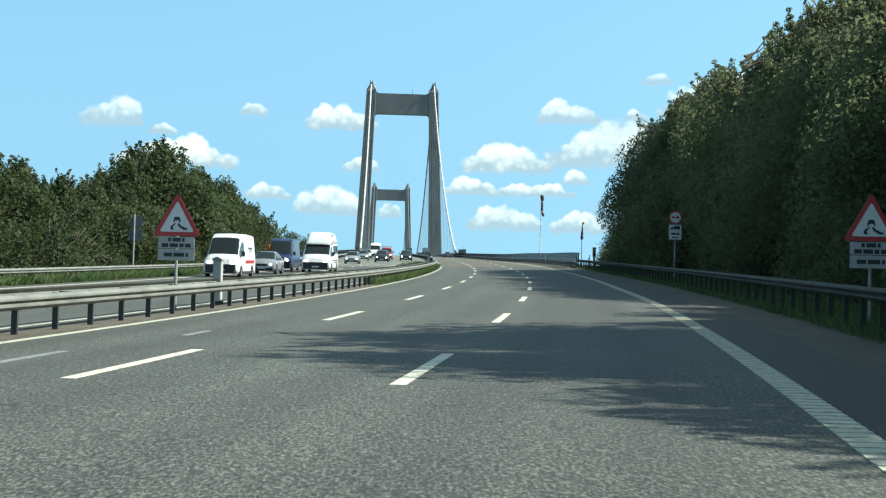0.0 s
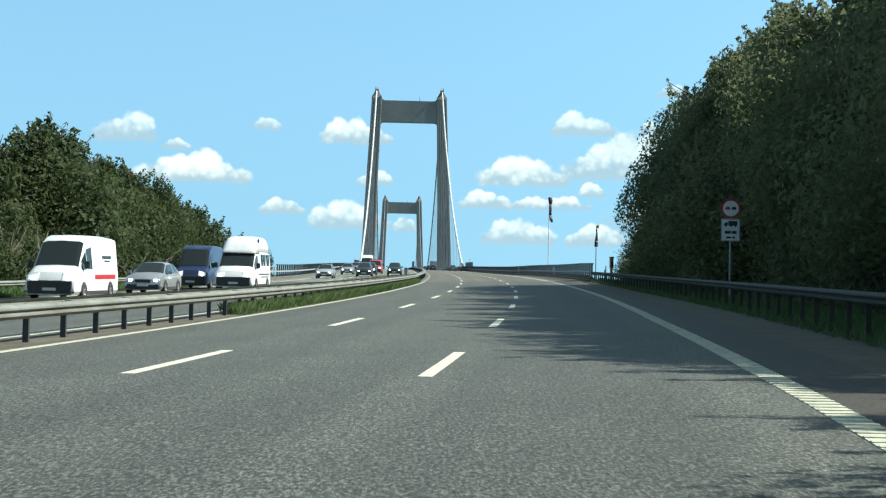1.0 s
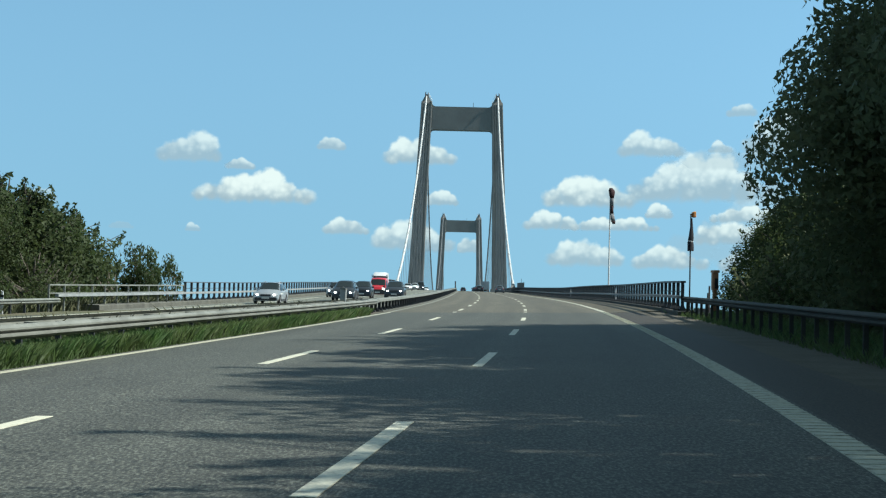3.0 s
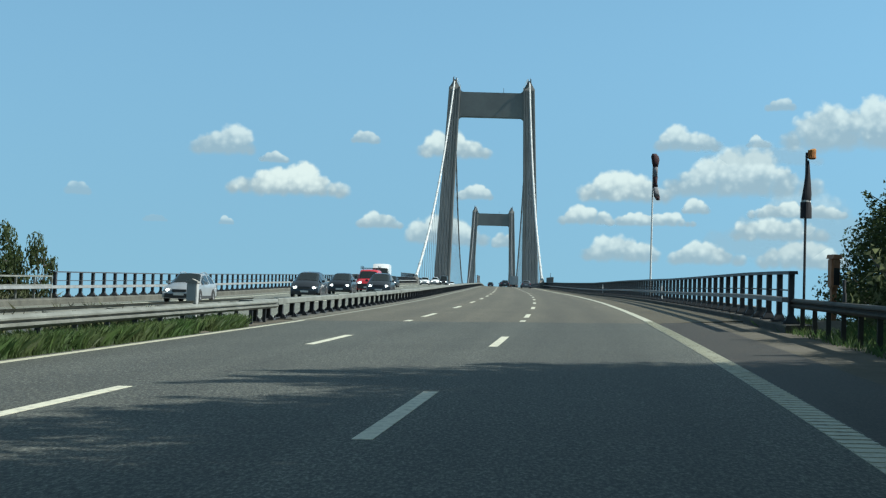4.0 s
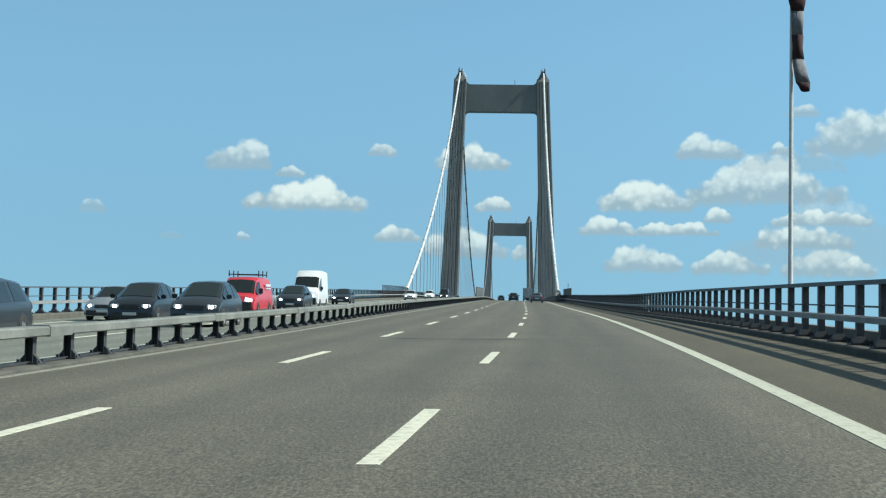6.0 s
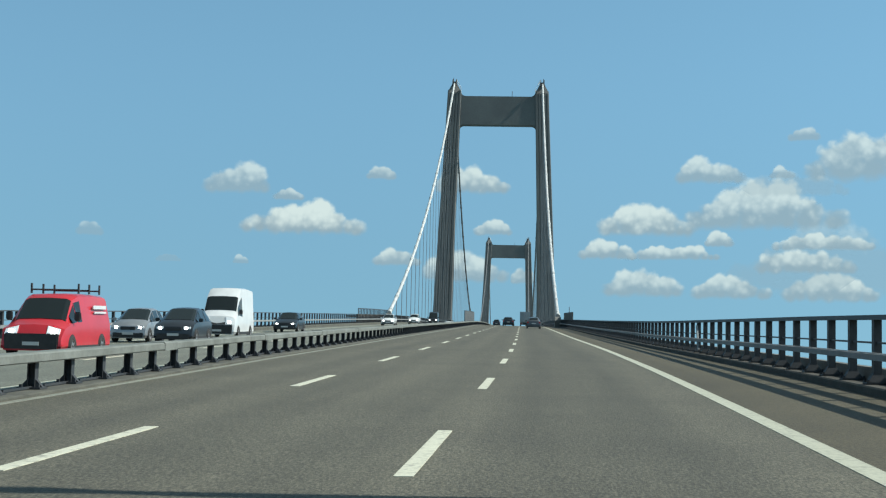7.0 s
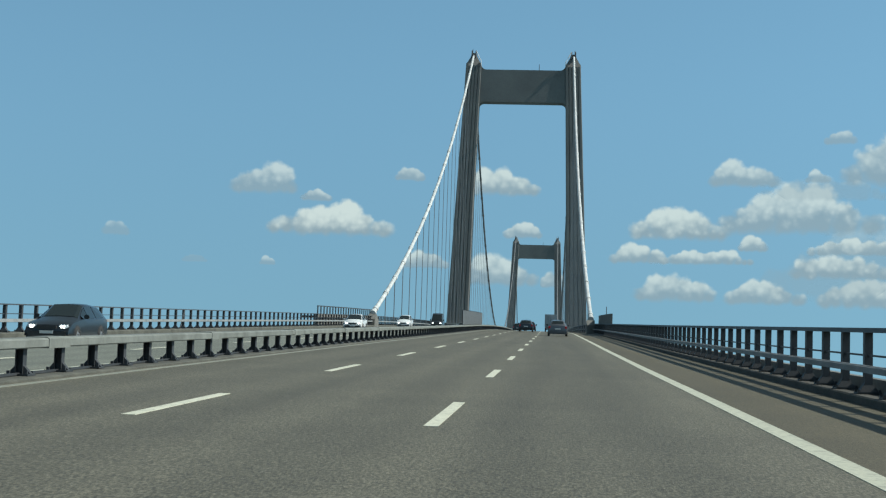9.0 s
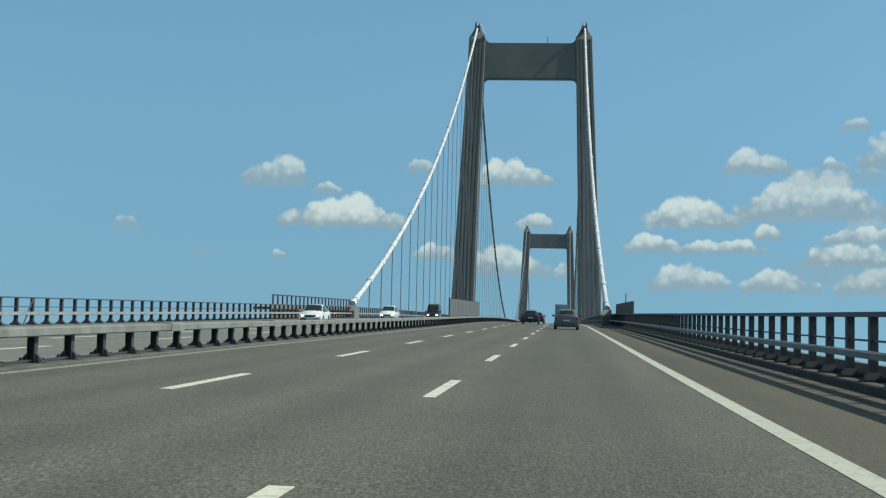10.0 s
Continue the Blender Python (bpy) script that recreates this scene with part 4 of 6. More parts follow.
for yy, off, top in ((-520.0, 14.2, 7.4), (-514.0, 13.9, 6.9), (-508.0, 13.8, 6.5), (-502.5, 13.8, 6.2), (-497.0, 13.8, 5.9), (-491.5, 14.4, 5.0)):
    p = at(yy, off)
    want = top + road_z(yy) - ground_z(p.x, p.y)
    plant(END_TREE[int(-yy) % 2], "tree", p.x, p.y, want / 12.3, yy, "smaller ragged tree at the end of the wood", "tree", "trees of the verge wood", 1.35)
OVERHANG = tree_kind(12.0, 3.6, 5.0, 71, LEAF_DARK, 26000, 0.12)
for yy, off, top in ((-533.5, 13.5, 12.8), (-541.0, 13.6, 13.2)):
    p = at(yy, off)
    want = top + road_z(yy) - ground_z(p.x, p.y)
    plant(OVERHANG, "tree", p.x, p.y, want / 12.3, yy, "tall broadleaf tree leaning out over the verge", "tree", "trees of the verge wood", 1.0)
y = -660.0
while y < -497:
    p = at(y, 11.9 + rng.uniform(-0.4, 0.7))
    plant(BUSH[rng.randrange(3)], "bush", p.x, p.y, rng.uniform(0.75, 1.5), rng.uniform(0, 6.28), "dark green undergrowth bush at the wood's edge", "bush", "bushes of the verge")
    y += rng.uniform(2.2, 4.2)


def left_top(yy):
    return float(np.interp(yy, [-640, -575, -567, -557, -549, -542, -534, -525, -513, -502, -492, -484], [6.2, 5.9, 5.8, 5.6, 6.0, 8.9, 9.6, 8.4, 7.5, 7.0, 5.9, 4.4]))


y = -636.0
while y < -480:  # wood on the bank beyond the oncoming carriageway
    for off, extra in ((-29.3, 0.0), (-34.5, 0.7)):
        yy = y + rng.uniform(-1, 1) + (2.2 if extra else 0)
        p = at(yy, off + rng.uniform(-0.7, 0.7))
        # the rear trees belong to the same rounded clumps as those before them
        clump = left_top(-632 + (yy + 632) * 0.85) + 0.4 if extra else left_top(yy)
        want = clump + rng.uniform(-0.6, 0.5) + road_z(yy) - ground_z(p.x, p.y)
        kind = SPIRE[rng.randrange(2)] if (-520 < yy < -490 and rng.random() < 0.6) else MID[rng.randrange(3)]
        plant(kind, "tree", p.x, p.y, want / 9.2, rng.uniform(0, 6.28), "leafy green tree on the bank beyond the carriageway", "tree", "trees of the far bank", 1.05)
    y += 5.0
y = -640.0
while y < -480:
    p = at(y, -25.6 + rng.uniform(-0.9, 0.6))
    plant(SCRUB[rng.randrange(2)], "bush", p.x, p.y, rng.uniform(0.7, 1.45), rng.uniform(0, 6.28), "green scrub bush on the bank", "bush", "scrub of the far bank")
    y += rng.uniform(2.5, 5.0)
for yy, off, top in ((-479.2, -24.0, 3.4), (-482.8, -24.6, 3.2)):
    p = at(yy, off)
    want = top + road_z(yy) - ground_z(p.x, p.y)
    plant(AIRY[int(-yy) % 2], "tree", p.x, p.y, want / 4.0, yy, "small open tree with thin stems beyond the parapet", "tree", "trees by the parapet", 4.0 / want)


def blades(name, spots, height, mat, label):
    """Upright grass blades at the given places."""
    V, Fc = [], []
    r = random.Random(len(spots))
    for p in spots:
        a, h = r.uniform(0, 6.28), height * r.uniform(0.45, 1.25)
        w = 0.005 + 0.007 * r.random()
        dx, dy = math.cos(a) * w, math.sin(a) * w
        lx, ly = r.gauss(0, 0.36) * h, r.gauss(0, 0.36) * h
        b = len(V)
        V += [(p.x - dx, p.y - dy, p.z), (p.x + dx, p.y + dy, p.z), (p.x + dx * 0.7 + lx * 0.4, p.y + dy * 0.7 + ly * 0.4, p.z + h * 0.6), (p.x + lx, p.y + ly, p.z + h)]
        Fc += [(b, b + 1, b + 2), (b, b + 2, b + 3)]
    me = bpy.data.meshes.new(name)
    me.from_pydata(V, [], Fc)
    me.materials.append(mat)
    return tagged(part(name, me, None), label, "grass", kind="stuff")


r = random.Random(3)
spots = []
for _ in range(150000):
    y = r.uniform(-588, -508.4)
    dens = 0.25 if y < -574 else 1
    clump = noise.noise(Vector((y * 0.35, 0, 5)))
    if r.random() < dens and clump > -0.4 and r.random() < 0.55 + 0.8 * noise.noise(Vector((y * 1.9, 3, 2))):
        spots.append(at(y, r.uniform(-7.62, -6.98), 0.0))
blades("grass", spots, 0.32, GRASS, "lush green grass tufts under the median guard rail")
spots = [at(r.uniform(-680, -498), r.uniform(6.7, 9.6), -0.1) for _ in range(45000)]
blades("grass", spots, 0.3, GRASS, "shaded green verge grass before the wood")
spots = [at(r.uniform(-650, -480), r.uniform(-26.5, -22.0), -0.25) for _ in range(30000)]
blades("weeds", spots, 0.75, WEED, "tall dry weeds and grass on the bank")
spots = [at(y, r.uniform(-21.6, -20.9), -0.05) for y in (r.uniform(-640, -520) for _ in range(26000)) if noise.noise(Vector((y * 0.22, 4, 1))) > -0.3]
blades("grass", spots, 0.42, GRASS, "rank green grass before the far guard rail")
spots = [at(y, -8.6 + r.gauss(0, 0.35), 0.0) for y in (r.uniform(-548, -503) for _ in range(9000)) if noise.noise(Vector((y * 0.5, 9, 5))) > 0.05]
blades("weeds", spots, 0.6, WEED, "ragged dry weeds along the median edge")

# ---- clouds, far off ----
def cloud_material():
    """Cumulus: heaped, crisp and white above, grey and dissolving into the blue at the flat base."""
    m = bpy.data.materials.new("cloud")
    m.use_nodes = True
    N, L = m.node_tree.nodes, m.node_tree.links
    N.remove(N["Principled BSDF"])

    def maths(op, a, b=None):
        q = N.new("ShaderNodeMath")
        q.operation = op
        for i, v in enumerate((a, b)):
            if v is None:
                continue
            if isinstance(v, (int, float)):
                q.inputs[i].default_value = v
            else:
                L.new(v, q.inputs[i])
        return q.outputs[0]

    def span(v, a, b, c=0.0, d=1.0):
        q = N.new("ShaderNodeMapRange")
        q.interpolation_type = "SMOOTHSTEP"
        for k, val in zip(("From Min", "From Max", "To Min", "To Max"), (a, b, c, d)):
            q.inputs[k].default_value = val
        L.new(v, q.inputs["Value"])
        return q.outputs[0]

    def attribute(name):
        q = N.new("ShaderNodeAttribute")
        q.attribute_name = name
        return q.outputs["Fac"]

    geo = N.new("ShaderNodeNewGeometry")
    info = N.new("ShaderNodeObjectInfo")
    cx = N.new("ShaderNodeCombineXYZ")
    L.new(maths("MULTIPLY", info.outputs["Random"], 900), cx.inputs[2])
    off = N.new("ShaderNodeVectorMath")
    L.new(geo.outputs["Position"], off.inputs[0])
    L.new(cx.outputs[0], off.inputs[1])

    def cloth(scale, detail, rough):
        q = N.new("ShaderNodeTexNoise")
        q.inputs["Scale"].default_value, q.inputs["Detail"].default_value, q.inputs["Roughness"].default_value = scale, detail, rough
        L.new(off.outputs[0], q.inputs["Vector"])
        return maths("SUBTRACT", q.outputs["Fac"], 0.5)

    coarse, fine = cloth(0.016, 4, 0.55), cloth(0.06, 4, 0.6)
    vo = N.new("ShaderNodeTexVoronoi")
    vo.feature = "SMOOTH_F1"
    vo.inputs["Scale"].default_value, vo.inputs["Detail"].default_value, vo.inputs["Roughness"].default_value, vo.inputs["Smoothness"].default_value = 0.033, 1.0, 0.5, 0.8
    L.new(off.outputs[0], vo.inputs["Vector"])
    heap = maths("SUBTRACT", 0.55, vo.outputs["Distance"])
    y, thin = attribute("rise"), attribute("thin")
    dens = maths("ADD", attribute("bulk"), maths("ADD", maths("MULTIPLY", coarse, 0.55), maths("ADD", maths("MULTIPLY", fine, 0.17), maths("MULTIPLY", heap, 0.26))))
    crisp, soft = span(dens, -0.02, 0.3), span(dens, -0.06, 0.66)
    top = span(y, 0.1, 0.6)
    alpha = maths("ADD", maths("MULTIPLY", crisp, top), maths("MULTIPLY", soft, maths("SUBTRACT", 1.0, top)))
    # the heaped tops stand in the sun, the base lies in the cloud's own shade
    light = maths("ADD", maths("SUBTRACT", y, maths("MULTIPLY", thin, 0.42)), maths("ADD", maths("MULTIPLY", coarse, 0.7), maths("ADD", maths("MULTIPLY", heap, 0.45), maths("MULTIPLY", fine, 0.1))))
    lit = span(light, -0.12, 0.6)
    mix = N.new("ShaderNodeMix")
    mix.data_type = "RGBA"
    mix.inputs[6].default_value, mix.inputs[7].default_value = (0.36, 0.475, 0.55, 1), (0.80, 0.885, 0.87, 1)
    L.new(lit, mix.inputs[0])
    em = N.new("ShaderNodeEmission")
    em.inputs["Strength"].default_value = 0.62
    L.new(mix.outputs[2], em.inputs["Color"])
    tp = N.new("ShaderNodeBsdfTransparent")
    ms = N.new("ShaderNodeMixShader")
    L.new(maths("MULTIPLY", alpha, maths("SUBTRACT", 1.12, maths("MULTIPLY", thin, 0.5))), ms.inputs[0])
    ms.inputs[0].default_value = 1
    L.new(tp.outputs[0], ms.inputs[1])
    L.new(em.outputs[0], ms.inputs[2])
    L.new(ms.outputs[0], N["Material Output"].inputs["Surface"])
    return m


CLOUD = cloud_material()
CENTRE = Vector((6, -420, 27))


def cloud(az, el, w, h, peak, thin, seed):
    """One cumulus at a bearing and height of its base, w wide and h high, all in degrees; peak is where along it the heap stands highest."""
    rng = np.random.default_rng(seed)
    h *= 0.92
    p = 2 * peak - 1
    lumps = []
    n = int(7 + 2.2 * w / h)
    for x in np.linspace(-0.86, 0.86, n):
        x += rng.uniform(-0.08, 0.08)
        reach = (1 - p) if x > p else (1 + p)
        top = max(0.22, (1 - min(1, abs(x - p) / reach) ** 2.3)) * rng.uniform(0.62, 0.95)
        r = (0.22 + 0.16 * top) * rng.uniform(0.8, 1.15)
        lumps.append((x, max(0.16, top - r * 0.75), r))
        if top > 0.5:
            lumps.append((x + rng.uniform(-0.05, 0.05), top * 0.38, r * 1.1))
    gx, gy = np.meshgrid(np.linspace(-1.2, 1.2, 64), np.linspace(-0.3, 1.35, 34))
    bulk = np.full(gx.shape, -1.0)
    for x, y, r in lumps:
        d = np.hypot((gx - x) * w / 2 / h, gy - y) / (r * 1.5)
        bulk = np.maximum(bulk, 0.95 * (1 - d))
    bulk -= np.clip(0.16 - gy, 0, 1) * 1.9 + 0.05
    dist = 4300.0
    sx, sy = dist * radians(w) / 2, dist * radians(h)
    ny, nx = gx.shape
    me = bpy.data.meshes.new("cloud")
    V = [(x * sx, y * sy, 0.0) for x, y in zip(gx.ravel(), gy.ravel())]
    F = [(j * nx + i, j * nx + i + 1, (j + 1) * nx + i + 1, (j + 1) * nx + i) for j in range(ny - 1) for i in range(nx - 1)
         if max(bulk[j, i], bulk[j, i + 1], bulk[j + 1, i], bulk[j + 1, i + 1]) > -0.75]
    me.from_pydata(V, [], F)
    for name, values in (("bulk", bulk), ("rise", gy), ("thin", np.full(gx.shape, thin))):
        me.attributes.new(name, "FLOAT", "POINT").data.foreach_set("value", values.ravel().astype(np.float32))
    me.materials.append(CLOUD)
    way = Vector((math.sin(radians(az)) * math.cos(radians(el)), math.cos(radians(az)) * math.cos(radians(el)), math.sin(radians(el))))
    ob = part("cloud", me, None, m=look(CENTRE + way * dist, CENTRE + way * dist * 2))
    look_of = "faint thin wisp of cumulus cloud" if thin > 0.75 else "grey-based fair-weather cumulus cloud" if thin > 0.55 else "bright white fair-weather cumulus cloud with a soft base"
    return tagged(ob, look_of, "cloud", "clouds in the sky", kind="structure")


heaps = [(-11.22, 6.70, 2.43, 1.24, 0.60, 0.7), (-8.70, 5.16, 4.45, 1.42, 0.62, 0.25), (-1.91, 6.96, 2.53, 1.20, 0.40, 0.4), (7.62, 7.42, 2.36, 1.11, 0.30, 0.6),
         (9.7, 5.6, 5.7, 2.05, 0.45, 0.55), (5.04, 5.34, 3.35, 1.45, 0.35, 0.35), (14.3, 7.45, 5.2, 2.35, 0.55, 0.6)]
banks = [(3.51, 4.40, 2.02, 0.86, 0.50, 0.45), (6.05, 4.41, 3.50, 0.66, 0.60, 0.5), (4.98, 2.95, 2.73, 1.23, 0.40, 0.55), (8.37, 2.90, 2.67, 1.08, 0.35, 0.55), (11.93, 4.82, 3.70, 0.73, 0.40, 0.5),
         (11.19, 3.92, 3.56, 1.11, 0.35, 0.5), (12.11, 2.81, 3.31, 1.24, 0.40, 0.5), (-4.86, 4.01, 1.72, 0.76, 0.50, 0.5), (-2.12, 3.40, 2.99, 1.29, 0.35, 0.55), (-1.03, 5.29, 1.38, 0.67, 0.60, 0.55)]
wisps = [(-9.22, 6.50, 1.07, 0.55, 0.50, 0.7), (-16.85, 4.83, 0.88, 0.61, 0.40, 1.25), (-11.02, 3.93, 0.5, 0.36, 0.50, 1.1), (-5.53, 7.42, 1.08, 0.58, 0.50, 0.7), (0.20, 3.40, 0.75, 0.71, 0.50, 0.6),
         (7.92, 4.94, 0.94, 0.70, 0.50, 0.5), (11.16, 9.05, 1.00, 0.60, 0.60, 0.85), (-13.82, 3.93, 0.87, 0.35, 0.50, 1.5),
         (11.9, 3.1, 6.2, 2.9, 0.5, 1.5), (10.6, 6.9, 4.4, 1.0, 0.6, 1.5), (10.3, 7.6, 0.8, 0.5, 0.5, 0.8)]
for k, row in enumerate(heaps + banks + wisps):
    az, el, w, *rest = row
    cloud(az, el, w * 1.08, *rest, 300 + k)

# ---- signs ----
def prism(points, y0, y1, bm=None):
    """An upright plate in the x-z plane with the given outline."""
    own = bm or bmesh.new()
    lo = [own.verts.new((x, y0, z)) for x, z in points]
    hi = [own.verts.new((x, y1, z)) for x, z in points]
    own.faces.new(lo)
    own.faces.new(hi)
    n = len(points)
    for i in range(n):
        own.faces.new((lo[i], lo[(i + 1) % n], hi[(i + 1) % n], hi[i]))
    return own


def ellipse(cx, cz, rx, rz, n=28):
    return [(cx + rx * math.cos(2 * math.pi * k / n), cz + rz * math.sin(2 * math.pi * k / n)) for k in range(n)]


def rounded_triangle(w, h, z, r):
    """An upright triangle with rounded corners, its base at z."""
    out = []
    corners = [(-w / 2, z), (w / 2, z), (0, z + h)]
    for i, (cx, cz) in enumerate(corners):
        gx, gz = 0, z + h / 3
        a0 = math.atan2(cz - gz, cx - gx)
        d = Vector((gx - cx, gz - cz)).normalized() * (2 * r)
        for k in range(5):
            a = a0 + radians(-60 + 30 * k)
            out.append((cx + d.x + r * math.cos(a), cz + d.y + r * math.sin(a)))
    return out


def bar(x0, x1, z0, z1, y):
    return prism([(x0, z0), (x1, z0), (x1, z1), (x0, z1)], y, y - 0.003)


def word_bars(root, parent, widths, z0, z1, y):
    """Unreadable writing, as plain bars."""
    total = sum(widths) + 0.035 * (len(widths) - 1)
    x = -total / 2
    for w in widths:
        part("bar", bar(x, x + w, z0, z1, y), SIGN_BLACK, parent)
        x += w + 0.035


def warning_sign(y, off, turn=0.0):
    """Slippery-road triangle over two text plates on a steel post."""
    root = new("warning_sign")
    lo = 1.2
    part("post", tube([(0, 0.05, -0.6), (0, 0.05, lo + 1.4)], 0.038, 10), GALV, root)
    tri = part("triangle", prism(rounded_triangle(1.17, 1.04, lo + 0.58, 0.05), 0.012, -0.002), SIGN_RED, root, "red-bordered white warning triangle")
    part("field", prism(rounded_triangle(0.84, 0.74, lo + 0.68, 0.03), -0.0025, -0.0055), SIGN_WHITE, tri)
    c = lo + 0.68
    bm = bmesh.new()
    prism([(-0.085, c + 0.27), (0.085, c + 0.27), (0.075, c + 0.31), (0.055, c + 0.36), (-0.055, c + 0.36), (-0.075, c + 0.31)], -0.006, -0.009, bm)
    prism([(-0.085, c + 0.225), (-0.05, c + 0.225), (-0.05, c + 0.27), (-0.085, c + 0.27)], -0.006, -0.009, bm)
    prism([(0.05, c + 0.225), (0.085, c + 0.225), (0.085, c + 0.27), (0.05, c + 0.27)], -0.006, -0.009, bm)
    part("car_symbol", bm, SIGN_BLACK, tri)
    for pts in ([(-0.05, 0.205), (-0.015, 0.205), (-0.085, 0.13), (-0.10, 0.10), (-0.06, 0.045), (-0.14, 0.045), (-0.165, 0.10), (-0.14, 0.14)],
                [(0.02, 0.205), (0.05, 0.205), (0.1, 0.15), (0.27, 0.075), (0.26, 0.05), (0.16, 0.05), (0.05, 0.12), (0.02, 0.165)]):
        part("skid_mark", prism([(x, c + z) for x, z in pts], -0.006, -0.009), SIGN_BLACK, tri)
    for z0, z1, rows in ((lo + 0.29, lo + 0.56, ((0.07, 0.2, 0.06), (0.16, 0.2, 0.1, 0.14))), (lo, lo + 0.27, ((0.2, 0.26, 0.06),))):
        plate = part("text_plate", prism([(-0.44, z0), (0.44, z0), (0.44, z1), (-0.44, z1)], 0.012, -0.002), SIGN_PLATE, root, "white text plate")
        h = (z1 - z0) / len(rows)
        for i, ws in enumerate(rows):
            zc = z1 - h * (i + 0.5)
            word_bars(root, plate, ws, zc - 0.045, zc + 0.045, -0.003)
    root.matrix_basis = on_road(y, off, 0, turn)
    return tagged(root, "red and white slippery-road warning triangle with two text plates", "road sign", "warning signs")


warning_sign(-622.3, 7.9, 0.01)
warning_sign(-620.3, -7.86, 0.01)


def round_sign(y, off):
    """No-overtaking disc over a plate with a lorry."""
    root = new("round_sign")
    part("post", tube([(0, 0.05, -2.4), (0, 0.05, 3.0)], 0.05, 10), GALV, root)
    disc = part("disc", prism(ellipse(0, 3.05, 0.42, 0.42, 36), 0.012, -0.002), SIGN_RED, root, "red-rimmed no-overtaking disc")
    part("field", prism(ellipse(0, 3.05, 0.33, 0.33, 36), -0.0025, -0.0055), SIGN_WHITE, disc)
    for x, m in ((-0.13, SIGN_RED), (0.13, SIGN_BLACK)):
        part("car_symbol", prism([(x - 0.1, 3.0), (x + 0.1, 3.0), (x + 0.1, 3.06), (x + 0.06, 3.12), (x - 0.06, 3.12), (x - 0.1, 3.06)], -0.006, -0.009), m, disc)
    plate = part("plate", prism([(-0.36, 1.7), (0.36, 1.7), (0.36, 2.58), (-0.36, 2.58)], 0.012, -0.002), SIGN_WHITE, root, "white plate with a lorry and text")
    part("frame", prism([(-0.4, 1.66), (0.4, 1.66), (0.4, 2.62), (-0.4, 2.62)], 0.03, 0.0125), GALV, plate)
    bm = prism([(-0.1, 2.32), (0.28, 2.32), (0.28, 2.52), (-0.1, 2.52)], -0.003, -0.006)
    prism([(-0.28, 2.32), (-0.12, 2.32), (-0.12, 2.46), (-0.22, 2.46), (-0.28, 2.39)], -0.003, -0.006, bm)
    for x in (-0.2, 0.02, 0.2):
        prism(ellipse(x, 2.3, 0.035, 0.035, 12), -0.0065, -0.009, bm)
    part("lorry_symbol", bm, SIGN_BLACK, plate)
    word_bars(root, plate, (0.26, 0.2), 1.98, 2.1, -0.003)
    word_bars(root, plate, (0.22, 0.12), 1.78, 1.86, -0.003)
    root.matrix_basis = on_road(y, off, 0.78, 0.01)
    tagged(root, "round red-rimmed no-overtaking sign with a white lorry plate", "road sign")


round_sign(-564.6, 9.0)

# back of a sign for the other direction
bs = new("sign_back")
part("post", tube([(0, 0, -0.8), (0, 0, 3.6)], 0.055, 10), GALV, bs)
part("panel", prism(ellipse(0.1, 3.15, 0.38, 0.4), 0.075, 0.09), SIGN_BACK, bs)
part("panel", prism([(-0.32, 2.05), (0.46, 2.05), (0.46, 2.72), (-0.32, 2.72)], 0.075, 0.09), SIGN_BACK, bs)
bs.matrix_basis = on_road(-571.0, -23.0, 0, 0.01)
tagged(bs, "grey backs of road sign panels on a slim steel post", "road sign")


def box_post(y, off, h, w=0.3):
    """A slim grey cabinet post with a sloped red-brown cap."""
    root = new("cabinet_post")
    part("body", box(-w / 2, w / 2, -0.12, 0.12, 0.0, h, bevel=0.015), SIGN_PLATE, root)
    part("cap", prism([(-w / 2 - 0.02, h), (w / 2 + 0.02, h), (w / 2 + 0.02, h + 0.04), (0, h + 0.11), (-w / 2 - 0.02, h + 0.06)], -0.15, 0.15), CONCRETE, root)
    part("foot", box(-w / 2 - 0.03, w / 2 + 0.03, -0.15, 0.15, -0.05, 0.1, bevel=0.01), DARK_STEEL, root)
    root.matrix_basis = on_road(y, off, 0, 0.01)
    tagged(root, "slim grey metal cabinet post standing in the median", "cabinet post", "cabinet posts")


box_post(-615.8, -7.95, 1.18, 0.22)
box_post(-510.4, -8.0, 1.14, 0.26)


def emergency_phone(y, off, turn, skin):
    """An orange roadside telephone post."""
    root = new("emergency_phone")
    part("post", box(-0.09, 0.09, -0.06, 0.06, -0.6, 1.5, bevel=0.01), skin, root)
    head = part("head", box(-0.15, 0.15, -0.14, 0.12, 1.1, 2.0, bevel=0.04), skin, root, "orange telephone housing")
    part("panel", box(-0.1, 0.1, -0.155, -0.143, 1.2, 1.7, bevel=0.004), SIGN_BLACK, head)
    part("hood", prism([(-0.17, 1.98), (0.17, 1.98), (0.14, 2.1), (-0.14, 2.1)], -0.19, 0.14), skin, head)
    root.matrix_basis = on_road(y, off, 0, turn)
    tagged(root, "orange roadside emergency telephone post", "emergency phone", "emergency phones")


emergency_phone(-502.4, 9.2, 25, DULL_ORANGE)
emergency_phone(-523.7, -22.2, 160, ORANGE)

# white marker posts
for y, off in ((-514.0, -22.0), (-601.0, -22.4)):
    mk = new("marker_post")
    part("body", prism([(-0.06, -0.3), (0.06, -0.3), (0.05, 0.95), (-0.05, 1.02)], -0.03, 0.03), SIGN_WHITE, mk)
    part("band", box(-0.062, 0.062, -0.034, 0.034, 0.72, 0.84), SIGN_BLACK, mk)
    mk.matrix_basis = on_road(y, off, 0, 0.01)
    tagged(mk, "white plastic roadside marker post with a dark band", "marker post", "marker posts")


